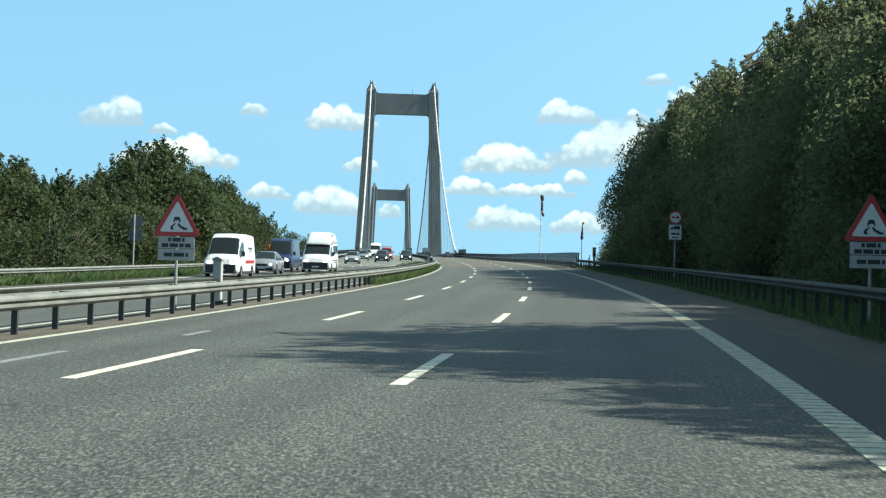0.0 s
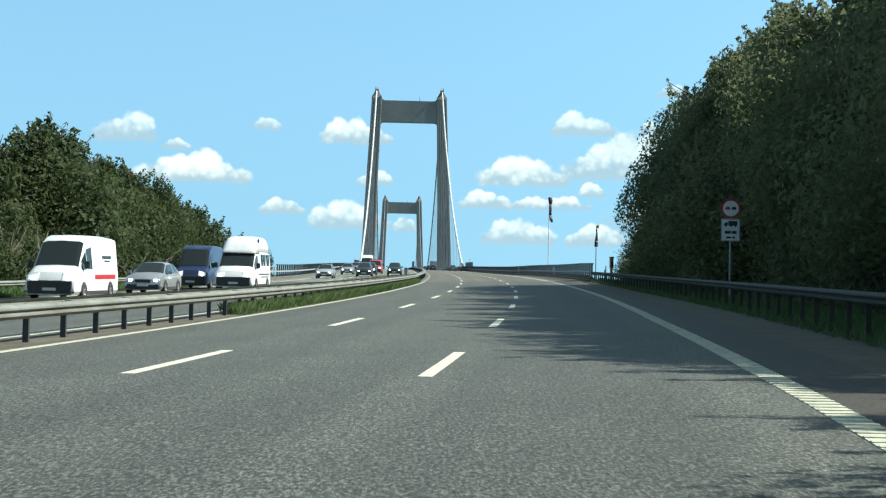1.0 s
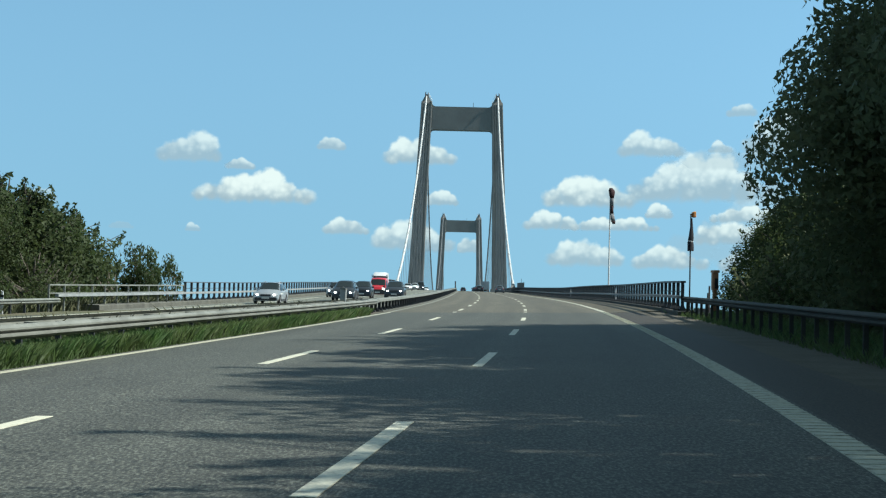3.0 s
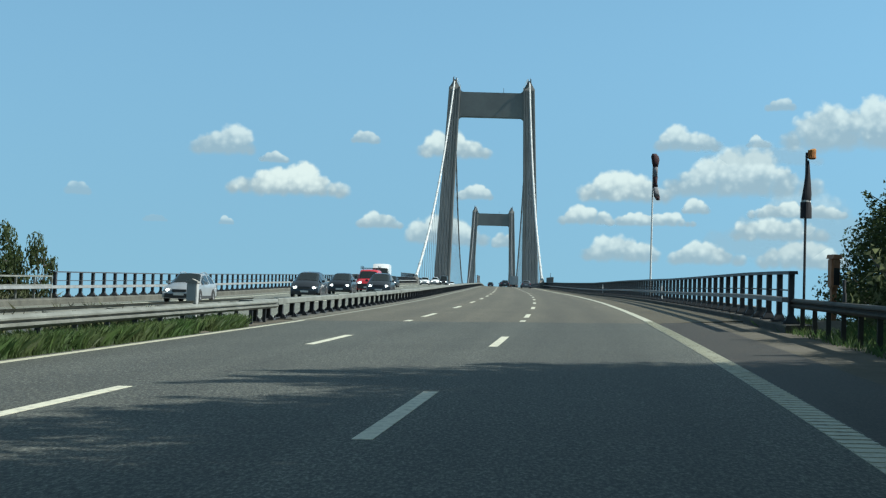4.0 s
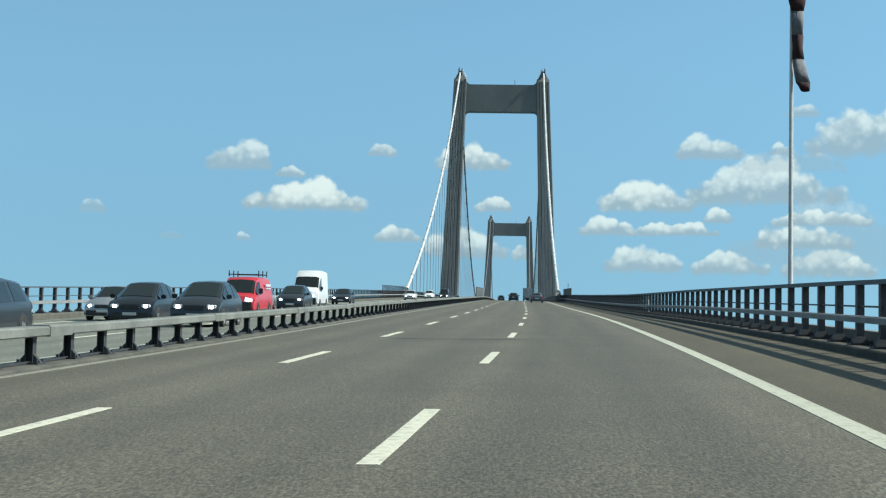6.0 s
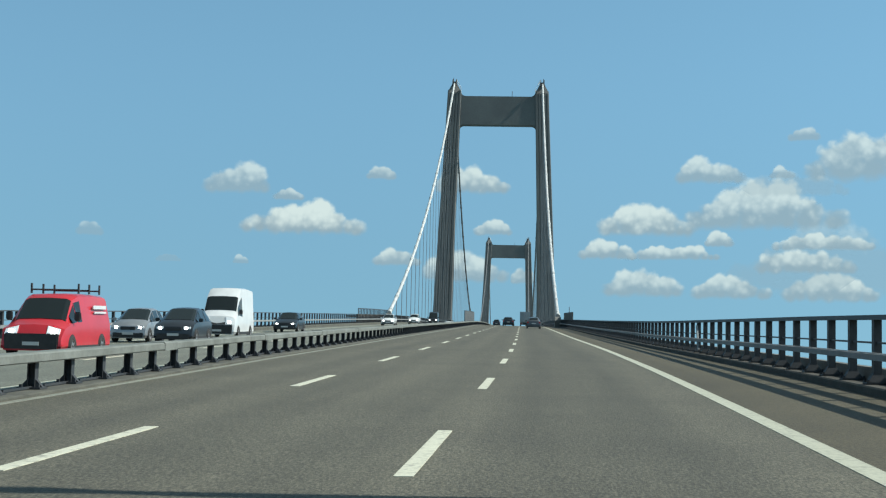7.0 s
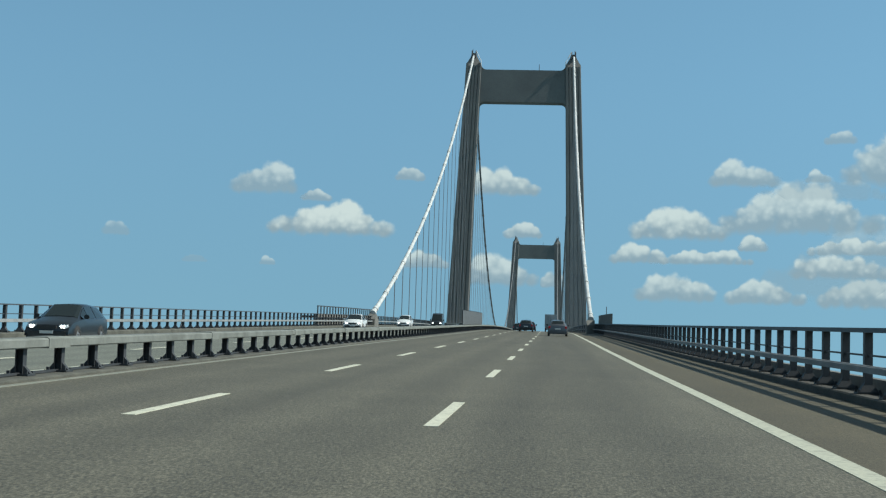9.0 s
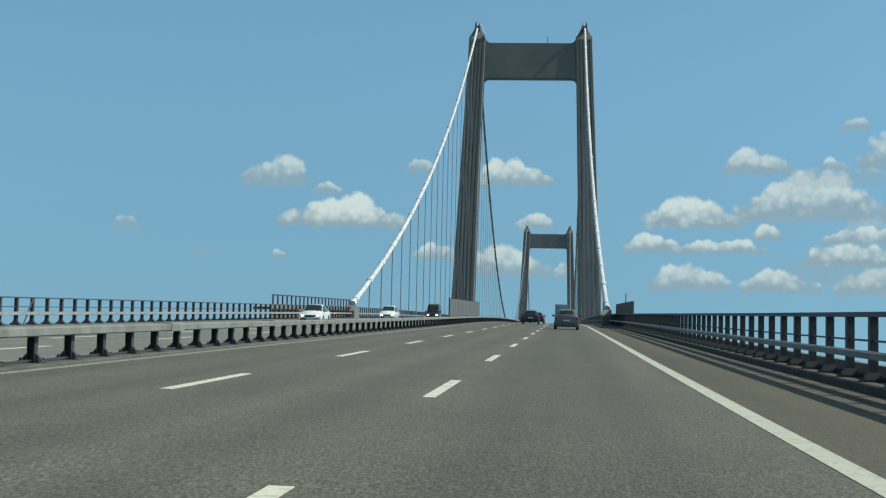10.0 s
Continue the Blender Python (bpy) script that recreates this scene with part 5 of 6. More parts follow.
# ---- windsocks ----
WEBBING = material("white_webbing", (0.5, 0.5, 0.48), 0.8)


def windsock(y, off, pole_top, base_z, size, rings, mats, label, pole=GALV):
    """A pole with a limp sock: rings are (height below the mouth, half width, sideways shift)."""
    root = new("windsock")
    part("pole", tube([(0, 0, base_z), (0, 0, pole_top * 0.5), (0, 0, pole_top)], 0.07, 10, taper=0.045), pole, root)
    part("foot", box(-0.16, 0.16, -0.16, 0.16, base_z, base_z + 0.12, bevel=0.02), DARK_STEEL, root)
    hoop = [(0.1 + 0.19 * math.cos(2 * math.pi * k / 16), 0.19 * math.sin(2 * math.pi * k / 16) * 0.5, pole_top + 0.02) for k in range(17)]
    part("hoop", tube(hoop, 0.02, 5), DARK_STEEL, root)
    rr = random.Random(4)
    for (i0, i1), m in mats:
        bm = bmesh.new()
        prev = None
        for i in range(i0, i1 + 1):
            d, w, sx = (size * v for v in rings[i])
            ring = []
            for k in range(14):
                a = 2 * math.pi * k / 14
                f = 1 + 0.22 * math.sin(a * 3 + i * 0.9)
                ring.append(bm.verts.new((sx + w * f * math.cos(a), w * 0.75 * f * math.sin(a) - 0.02 * i, pole_top - d)))
            if prev:
                for k in range(14):
                    bm.faces.new((prev[k], prev[(k + 1) % 14], ring[(k + 1) % 14], ring[k]))
            prev = ring
        ob = part("cloth", bm, m, root)
        for f in ob.data.polygons:
            f.use_smooth = True
        md = ob.modifiers.new("thickness", "SOLIDIFY")
        md.thickness = 0.012
    root.matrix_basis = on_road(y, off, 0, 0.01)
    return tagged(root, label, "windsock", "windsocks")


windsock(-452.2, 7.4, 9.4, -0.6, 0.92, [(-0.25, 0.14, 0.06), (-0.05, 0.25, 0.08), (0.2, 0.27, 0.1), (0.45, 0.22, 0.13), (0.7, 0.16, 0.15), (1.05, 0.16, 0.17), (1.4, 0.15, 0.17), (1.75, 0.12, 0.16), (2.1, 0.15, 0.15), (2.5, 0.19, 0.2), (2.8, 0.19, 0.28), (3.05, 0.11, 0.36)],
         (((0, 4), SOCK_RED), ((4, 6), SOCK_GREY), ((6, 8), SOCK_RED), ((8, 10), SOCK_GREY), ((10, 11), SOCK_RED)), "limp dark red and grey striped windsock on a tall pale pole", PALE_POLE)


def furled_sock(y, off, top):
    """A dark pole with a furled tapering cloth, a white band and a faded tail at its head."""
    root = new("windsock")
    part("pole", tube([(0, 0, -0.8), (0, 0, top * 0.5), (0, 0, top)], 0.036, 10, taper=0.028), DARK_STEEL, root)
    part("foot", box(-0.14, 0.14, -0.14, 0.14, -0.8, -0.68, bevel=0.02), DARK_STEEL, root)

    def cloth(name, rings, mat):
        bm = bmesh.new()
        prev = None
        for i, (z, x0, x1) in enumerate(rings):
            c, w = (x0 + x1) / 2, (x1 - x0) / 2
            ring = []
            for k in range(16):
                a = 2 * math.pi * k / 16
                f = 1 + 0.12 * math.sin(a * 3 + i * 0.7)
                ring.append(bm.verts.new((c + w * f * math.cos(a), w * 0.55 * f * math.sin(a), top + z)))
            if prev:
                for k in range(16):
                    bm.faces.new((prev[k], prev[(k + 1) % 16], ring[(k + 1) % 16], ring[k]))
            else:
                bm.faces.new(ring)
            prev = ring
        bm.faces.new(prev)
        return part(name, bm, mat, root)
    cloth("cloth", [(-0.2, 0.0, 0.07), (-0.45, -0.015, 0.09), (-0.8, -0.06, 0.115), (-1.05, -0.1, 0.13), (-1.2, -0.115, 0.13)], SOCK_DARK)
    cloth("white_band", [(-1.2, -0.105, 0.12), (-1.25, -0.105, 0.12)], WEBBING)
    cloth("cloth", [(-1.25, -0.125, 0.13), (-1.4, -0.13, 0.14), (-1.66, -0.14, 0.14)], SOCK_DARK)
    cloth("tail", [(0.1, 0.14, 0.22), (0.06, 0.03, 0.23), (-0.05, 0.02, 0.22), (-0.14, 0.02, 0.23), (-0.17, 0.06, 0.2)], SOCK_ORANGE)
    root.matrix_basis = on_road(y, off, 0, 0.01)
    return tagged(root, "furled dark windsock with a faded orange tail on a dark pole", "windsock", "windsocks")


furled_sock(-509.2, 7.25, 4.55)
tagged(part("pole_foot_block", box(-0.35, 0.35, -0.35, 0.35, -0.7, 0.35, bevel=0.04), CONCRETE, m=on_road(-509.9, 7.75, 0.0, 0.01)), "small concrete block round a windsock pole's foot", "concrete block")

# small lamp post bits on the parapet, right side: slim marker stakes
for y, off, h in ((-511.0, 7.9, 1.35), (-512.2, 7.7, 1.05)):
    tagged(part("stake", tube([(0, 0, -0.5), (0, 0, h)], 0.04, 8), DARK_STEEL, m=on_road(y, off, 0, 0.01)), "slim dark steel stake by the guard rail's end", "stake", "stakes")

# ---- vehicles ----
def car_paint(name, color, metal=0.35, rough=0.35):
    return material(name, color, rough, metal, spots=tuple(c * 0.86 for c in color), scale=1.3, coat=0.45)


SILVER = car_paint("silver_paint", (0.3360, 0.3440, 0.3520), 0.6)
PALE_SILVER = car_paint("pale_silver_paint", (0.3750, 0.3900, 0.3975), 0.5)
WHITE_PAINT = car_paint("white_paint", (0.5760, 0.5832, 0.5760), 0.0)
GREY_PAINT = car_paint("grey_paint", (0.0195, 0.0218, 0.0258), 0.1, 0.3)
DARK_PAINT = car_paint("dark_paint", (0.0080, 0.0088, 0.0112), 0.1, 0.3)
BLUE_PAINT = car_paint("blue_paint", (0.0099, 0.0180, 0.0638), 0.2)
RED_PAINT = car_paint("red_paint", (0.4125, 0.0180, 0.0270), 0.0)
LEAD_PAINT = car_paint("grey_blue_paint", (0.075, 0.078, 0.085), 0.4)
GLASS = material("car_glass", (0.012, 0.016, 0.016), 0.06, 0.0, spec=0.5)
PLASTIC = material("black_plastic", (0.018, 0.018, 0.019), 0.6, spots=(0.03, 0.03, 0.03), scale=6)
RUBBER = material("tyre_rubber", (0.015, 0.015, 0.016), 0.85, spots=(0.03, 0.028, 0.026), scale=8)
RIM = material("alloy_rim", (0.45, 0.45, 0.46), 0.35, 0.8)
LAMP = material("headlamp_glass", (0.75, 0.77, 0.78), 0.12, 0.2)
LAMP_LIT = bpy.data.materials.new("headlamp_lit")
LAMP_LIT.use_nodes = True
LAMP_LIT.node_tree.nodes["Principled BSDF"].inputs["Emission Color"].default_value = (1, 0.96, 0.88, 1)
LAMP_LIT.node_tree.nodes["Principled BSDF"].inputs["Emission Strength"].default_value = 6.0
TAIL = material("tail_lamp", (0.42, 0.015, 0.015), 0.2)
PLATE = material("number_plate", (0.5, 0.5, 0.48), 0.5)
TARP = material("lorry_body", (0.26, 0.29, 0.30), 0.6, spots=(0.2, 0.22, 0.23), scale=1.0)

# side outlines from rear to front: place, top height, top half width as a share, belt height
HATCH = [(-2.06, 0.66, 0.84, 0.52), (-2.0, 0.98, 0.82, 0.86), (-1.86, 1.1, 0.78, 0.94), (-1.5, 1.42, 0.68, 0.97), (-0.7, 1.5, 0.68, 0.95), (0.2, 1.46, 0.69, 0.93), (1.02, 1.0, 0.84, 0.9), (1.72, 0.86, 0.82, 0.78), (1.98, 0.7, 0.76, 0.6), (2.06, 0.5, 0.66, 0.44)]
TALL_HATCH = [(-1.96, 0.68, 0.84, 0.54), (-1.92, 1.02, 0.83, 0.9), (-1.82, 1.16, 0.8, 0.98), (-1.5, 1.54, 0.7, 1.0), (-0.75, 1.63, 0.7, 0.98), (0.12, 1.57, 0.71, 0.96), (1.12, 1.06, 0.85, 0.95), (1.62, 0.95, 0.83, 0.86), (1.9, 0.76, 0.77, 0.64), (1.98, 0.5, 0.68, 0.44)]
ESTATE = [(-2.36, 0.62, 0.84, 0.5), (-2.3, 0.95, 0.82, 0.84), (-2.2, 1.05, 0.78, 0.92), (-1.85, 1.42, 0.68, 0.95), (-0.8, 1.5, 0.69, 0.94), (0.1, 1.47, 0.69, 0.92), (0.95, 0.99, 0.84, 0.89), (1.85, 0.84, 0.82, 0.76), (2.2, 0.68, 0.76, 0.58), (2.3, 0.5, 0.66, 0.44)]
MPV = [(-2.2, 0.66, 0.84, 0.54), (-2.14, 1.05, 0.82, 0.92), (-2.05, 1.15, 0.79, 1.0), (-1.75, 1.6, 0.7, 1.02), (-0.7, 1.68, 0.7, 1.0), (0.35, 1.6, 0.7, 0.98), (1.3, 1.1, 0.82, 0.96), (1.85, 0.95, 0.8, 0.84), (2.14, 0.72, 0.76, 0.62), (2.2, 0.5, 0.68, 0.44)]
VAN = [(-2.8, 1.7, 0.92, 1.12), (-2.76, 2.38, 0.87, 1.14), (-2.65, 2.46, 0.86, 1.15), (-0.9, 2.52, 0.86, 1.16), (0.75, 2.5, 0.84, 1.16), (1.3, 2.28, 0.82, 1.15), (2.08, 1.3, 0.88, 1.1), (2.62, 1.06, 0.86, 0.9), (2.82, 0.75, 0.78, 0.62), (2.88, 0.5, 0.7, 0.44)]
TALL_VAN = [(-2.8, 1.8, 0.95, 1.12), (-2.76, 2.64, 0.91, 1.14), (-2.65, 2.76, 0.9, 1.15), (-0.9, 2.84, 0.9, 1.16), (0.7, 2.8, 0.88, 1.16), (1.4, 2.34, 0.9, 1.2), (2.0, 1.52, 0.93, 1.2), (2.62, 1.2, 0.9, 1.0), (2.82, 0.78, 0.78, 0.62), (2.88, 0.5, 0.7, 0.44)]
LOW_VAN = [(-2.45, 1.3, 0.9, 1.02), (-2.42, 1.86, 0.82, 1.04), (-2.32, 1.94, 0.8, 1.05), (-0.8, 1.98, 0.8, 1.06), (0.6, 1.95, 0.8, 1.06), (1.0, 1.82, 0.76, 1.05), (1.7, 1.14, 0.84, 1.0), (2.25, 0.98, 0.82, 0.86), (2.44, 0.72, 0.78, 0.6), (2.5, 0.5, 0.7, 0.44)]
CAMPER = [(-3.0, 1.7, 0.95, 1.12), (-2.97, 2.06, 0.92, 1.14), (-2.85, 2.12, 0.9, 1.15), (-0.6, 2.16, 0.9, 1.16), (1.0, 2.14, 0.88, 1.16), (1.35, 2.05, 0.86, 1.15), (2.1, 1.3, 0.9, 1.1), (2.65, 1.04, 0.86, 0.9), (2.86, 0.75, 0.78, 0.62), (2.92, 0.5, 0.7, 0.44)]


def ring_of(st, half, low):
    y, zt, wt, zb = st
    w = half * (1.0 if zt > 0.75 else 0.96)
    t = half * wt
    pts = [(-w * 0.9, low), (-w, low + 0.14), (-w, zb - 0.18), (-w * 0.985, zb), (-t, zt - 0.07), (-t * 0.82, zt - 0.005), (0, zt + 0.02)]
    pts = pts + [(-x, z) for x, z in pts[-2::-1]]
    return [Vector((x, y, z)) for x, z in pts]


def pane(name, quad, out, parent, mat=None, inset=0.06, thick=0.012):
    """A window pane over four corners of the body, set in and slightly proud."""
    c = sum(quad, Vector()) / 4
    q = [p + (c - p) * inset for p in quad]
    nrm = (q[1] - q[0]).cross(q[3] - q[0]).normalized()
    if nrm.dot(out) < 0:
        nrm = -nrm
    bm = bmesh.new()
    lo = [bm.verts.new(p - nrm * 0.01) for p in q]
    hi = [bm.verts.new(p + nrm * thick) for p in q]
    bm.faces.new(lo)
    bm.faces.new(hi)
    for i in range(4):
        bm.faces.new((lo[i], lo[(i + 1) % 4], hi[(i + 1) % 4], hi[i]))
    return part(name, bm, mat or GLASS, parent)


def screen(name, a, b, f0, f1, trim, parent):
    """A curved pane between two rings of the body, from share f0 to f1 of the way."""
    idx = [4, 5, 6, 7, 8]
    bm = bmesh.new()
    lo, hi = [], []
    for f in (f0, f1):
        row = [a[i].lerp(b[i], f) for i in idx]
        mid = row[2].copy()
        row = [Vector((p.x * trim, p.y, p.z)) for p in row]
        slope = (b[6] - a[6]).normalized()
        n = Vector((0, -slope.z, slope.y))
        if n.z < 0:
            n = -n
        lo.append([bm.verts.new(p - n * 0.01) for p in row])
        hi.append([bm.verts.new(p + n * 0.014) for p in row])
    for k in range(4):
        bm.faces.new((hi[0][k], hi[0][k + 1], hi[1][k + 1], hi[1][k]))
        bm.faces.new((lo[0][k], lo[0][k + 1], lo[1][k + 1], lo[1][k]))
        for r in (0, 1):
            bm.faces.new((lo[r][k], lo[r][k + 1], hi[r][k + 1], hi[r][k]))
    for k in (0, 4):
        bm.faces.new((lo[0][k], lo[1][k], hi[1][k], hi[0][k]))
    ob = part(name, bm, GLASS, parent)
    return ob


def wheel(parent, x, y, r, w, side):
    wh = new("wheel")
    wh.parent = parent
    wh.matrix_basis = pose(x, y, r)
    bm = bmesh.new()
    prof = [(r * 0.62, -w / 2), (r * 0.95, -w / 2), (r, -w / 2 + 0.03), (r, w / 2 - 0.03), (r * 0.95, w / 2), (r * 0.62, w / 2)]
    n = 24
    rings = [[bm.verts.new((xx, rr * math.cos(2 * math.pi * k / n), rr * math.sin(2 * math.pi * k / n))) for rr, xx in prof] for k in range(n)]
    for k in range(n):
        a, b = rings[k], rings[(k + 1) % n]
        for i in range(len(prof)):
            j = (i + 1) % len(prof)
            bm.faces.new((a[i], a[j], b[j], b[i]))
    part("tyre", bm, RUBBER, wh)
    bm = bmesh.new()
    face = side * w * 0.36
    for k in range(5):
        a = 2 * math.pi * k / 5
        d, e = Vector((0, math.cos(a), math.sin(a))), Vector((0, -math.sin(a), math.cos(a)))
        v = [bm.verts.new(d * p + e * q + Vector((face + xx, 0, 0))) for p, q in ((0.05, -0.05), (r * 0.62, -0.035), (r * 0.62, 0.035), (0.05, 0.05)) for xx in (0, -side * 0.04)]
        for q in ((0, 2, 4, 6), (1, 7, 5, 3), (0, 1, 3, 2), (2, 3, 5, 4), (4, 5, 7, 6), (6, 7, 1, 0)):
            bm.faces.new([v[i] for i in q])
    rim = [(0, r * 0.63 * math.cos(2 * math.pi * k / 20), r * 0.63 * math.sin(2 * math.pi * k / 20)) for k in range(21)]
    tube([Vector(p) + Vector((face, 0, 0)) for p in rim], 0.022, 5, bm)
    part("rim", bm, RIM, wh)
    part("hub", tube([(-0.03, 0, 0), (0.03, 0, 0)], r * 0.55, 16), PLASTIC, wh)


def vehicle(kind, paint, m, label, outline, half=0.88, lit=True, panel=False, roof_bars=False, ladder=False, bars=None, name=None, wheel_r=0.32):
    """A road vehicle lofted from its side outline, front towards its own +y."""
    root = new(name or kind)
    low = 0.2
    rings = [ring_of(s, half, low) for s in outline]
    bm = bmesh.new()
    vs = [[bm.verts.new(p) for p in r] for r in rings]
    for a, b in zip(vs, vs[1:]):
        for i in range(len(a) - 1):
            bm.faces.new((a[i], a[i + 1], b[i + 1], b[i]))
        bm.faces.new((a[-1], a[0], b[0], b[-1]))
    bm.faces.new(vs[0])
    bm.faces.new(vs[-1])
    bmesh.ops.bevel(bm, geom=[e for e in bm.edges if e.calc_face_angle(0) > 0.6], offset=0.035, segments=2, affect="EDGES")
    body = part("body", bm, paint, root)
    for f in body.data.polygons:
        f.use_smooth = True
    body.data.set_sharp_from_angle(angle=radians(28))
    ya, yb = outline[0][0], outline[-1][0]
    ln = yb - ya
    R = rings
    # windscreen, rear window
    screen("windscreen", R[5], R[6], 0.02, 0.97, 0.97, root)
    if not panel:
        screen("rear_window", R[2], R[3], 0.12, 0.88, 0.9, root)
    for s in (0, 1):
        i3, i4 = (3, 4) if s == 0 else (9, 8)
        out = Vector((-1 if s == 0 else 1, 0, 0.2))

        def seg(i, j, f):
            return [R[i][i3].lerp(R[j][i3], f), R[i][i4].lerp(R[j][i4], f)]
        a, b = seg(4, 5, 1.0), seg(5, 6, 0.72)
        if not panel:
            r0, r1, r2 = seg(3, 4, 0.05), seg(3, 4, 0.98), seg(4, 5, 0.1)
            pane("side_window", [r0[0], r0[1], r1[1], r1[0]], out, root, inset=0.09)
            pane("side_window", [r2[0], r2[1], a[1], a[0]], out, root, inset=0.09)
            pane("quarter_light", [a[0], a[1], b[1], b[0]], out, root, inset=0.2)
        else:
            r2 = seg(4, 5, -0.15)
            top = 0.72 if outline[4][1] > 2.2 else 0.85
            q = [r2[0], r2[0].lerp(r2[1], top), a[0].lerp(a[1], top * 1.1), a[0]]
            pane("side_window", q, out, root, inset=0.08)
            pane("quarter_light", [a[0], a[0].lerp(a[1], top * 1.05), b[1], b[0]], out, root, inset=0.16)
    # lower trim, bumpers, grille
    part("front_bumper", box(-half * 0.86, half * 0.86, yb - 0.18, yb + 0.03, 0.22, 0.72 if panel else 0.46, bevel=0.03), PLASTIC, root)
    part("rear_bumper", box(-half * 0.92, half * 0.92, ya - 0.04, ya + 0.2, 0.24, 0.5, bevel=0.04), PLASTIC if panel else paint, root)
    zf = outline[-2][1]
    if panel:
        (yu, zu), (yl, zl) = outline[-3][:2], outline[-2][:2]
        bm = bmesh.new()
        quad = [(yu - 0.1, zu - 0.09), (yu + 0.03, zu - 0.1), (yl + 0.035, zl - 0.04), (yl - 0.15, zl - 0.04)]
        ends = [[bm.verts.new((e * half * (0.4 if k < 2 else 0.46), yy, z)) for k, (yy, z) in enumerate(quad)] for e in (-1, 1)]
        bm.faces.new(ends[0])
        bm.faces.new(ends[1])
        for k in range(4):
            bm.faces.new((ends[0][k], ends[0][(k + 1) % 4], ends[1][(k + 1) % 4], ends[1][k]))
        part("grille", bm, PLASTIC, root)
    else:
        part("grille", box(-half * 0.42, half * 0.42, yb - 0.1, yb + 0.012, zf - 0.17, zf - 0.02, bevel=0.02), PLASTIC, root)
    for s in (-1, 1):
        part("sill", box(s * half * 0.99 - 0.02, s * half * 0.99 + 0.02, ya + ln * 0.24, yb - ln * 0.24, 0.19, 0.36, bevel=0.012), PLASTIC, root)
        lx = s * half * 0.67
        if panel:
            # tall lamps that follow the slope under the bonnet's edge
            (yu, zu), (yl, zl) = outline[-3][:2], outline[-2][:2]
            bm = bmesh.new()
            quad = [(yu - 0.12, zu - 0.05), (yu + 0.05, zu - 0.07), (yl + 0.03, zl - 0.02), (yl - 0.2, zl - 0.02)]
            sides = [[bm.verts.new((lx + e * half * 0.2, yy, z - 0.05 * e * s * (k in (0, 1)))) for k, (yy, z) in enumerate(quad)] for e in (-1, 1)]
            bm.faces.new(sides[0])
            bm.faces.new(sides[1])
            for k in range(4):
                bm.faces.new((sides[0][k], sides[0][(k + 1) % 4], sides[1][(k + 1) % 4], sides[1][k]))
            hl = part("headlight", bm, LAMP, root)
            yb2, zb2 = yl * 0.8 + yu * 0.2 + 0.045, zl + (zu - zl) * 0.25
        else:
            hl = part("headlight", box(lx - half * 0.2, lx + half * 0.2, outline[-2][0] - 0.2, outline[-2][0] + 0.03, zf - 0.13, zf + 0.02, bevel=0.03), LAMP, root)
            yb2, zb2 = outline[-2][0] + 0.035, zf - 0.057
        if lit:
            part("bulb", box(lx - 0.075, lx + 0.075, yb2 - 0.02, yb2 + 0.01, zb2 - 0.053, zb2 + 0.053, bevel=0.01), LAMP_LIT, hl)
        zr = outline[1][3]
        part("tail_light", box(s * half * 0.86 - 0.1, s * half * 0.86 + 0.1, outline[0][0] - 0.012 if panel else outline[1][0] - 0.035, outline[1][0] + 0.2, zr - 0.22, zr + 0.06, bevel=0.02), TAIL, root)
        part("mirror", box(s * (half + 0.11) - 0.1, s * (half + 0.11) + 0.1, outline[6][0] - 0.35, outline[6][0] - 0.22, outline[6][3] + (0.12 if panel else 0.04), outline[6][3] + (0.4 if panel else 0.2), bevel=0.03), PLASTIC if panel else paint, root)
        for i, yw in enumerate((ya + ln * 0.19, yb - ln * 0.19)):
            arch = [(yw + (wheel_r + 0.06) * math.cos(math.pi * k / 14), wheel_r + (wheel_r + 0.06) * math.sin(math.pi * k / 14)) for k in range(15)]
            bm = bmesh.new()
            lo = [bm.verts.new((s * (half - 0.06), yy, z)) for yy, z in arch]
            hi = [bm.verts.new((s * (half + 0.006), yy, z)) for yy, z in arch]
            bm.faces.new(lo)
            bm.faces.new(hi)
            for k in range(15):
                bm.faces.new((lo[k], lo[(k + 1) % 15], hi[(k + 1) % 15], hi[k]))
            part("wheel_arch", bm, PLASTIC, root)
            wheel(root, s * (half - 0.055), yw, wheel_r, 0.2, s)
    part("front_plate", box(-0.26, 0.26, yb + 0.03, yb + 0.045, 0.36, 0.47, bevel=0.004), PLATE, root)
    part("rear_plate", box(-0.26, 0.26, ya - 0.055, ya - 0.041, 0.62, 0.73, bevel=0.004), PLATE, root)
    if roof_bars:
        for s in (-1, 1):
            part("roof_rail", tube([(s * half * 0.6, outline[3][0] + 0.1, outline[3][1] + 0.03), (s * half * 0.62, outline[4][0], outline[4][1] + 0.06), (s * half * 0.6, outline[5][0] - 0.1, outline[5][1] + 0.03)], 0.022, 6), RIM, root)
    if ladder:
        zt = outline[3][1] + 0.12
        for k in range(3):
            y = -1.8 + 1.1 * k
            part("roof_bar", tube([(-half * 0.8, y, zt), (half * 0.8, y, zt)], 0.03, 6), PLASTIC, root)
            for s in (-1, 1):
                part("stop", box(s * half * 0.78 - 0.02, s * half * 0.78 + 0.02, y - 0.05, y + 0.05, zt - 0.12, zt + 0.2), PLASTIC, root)
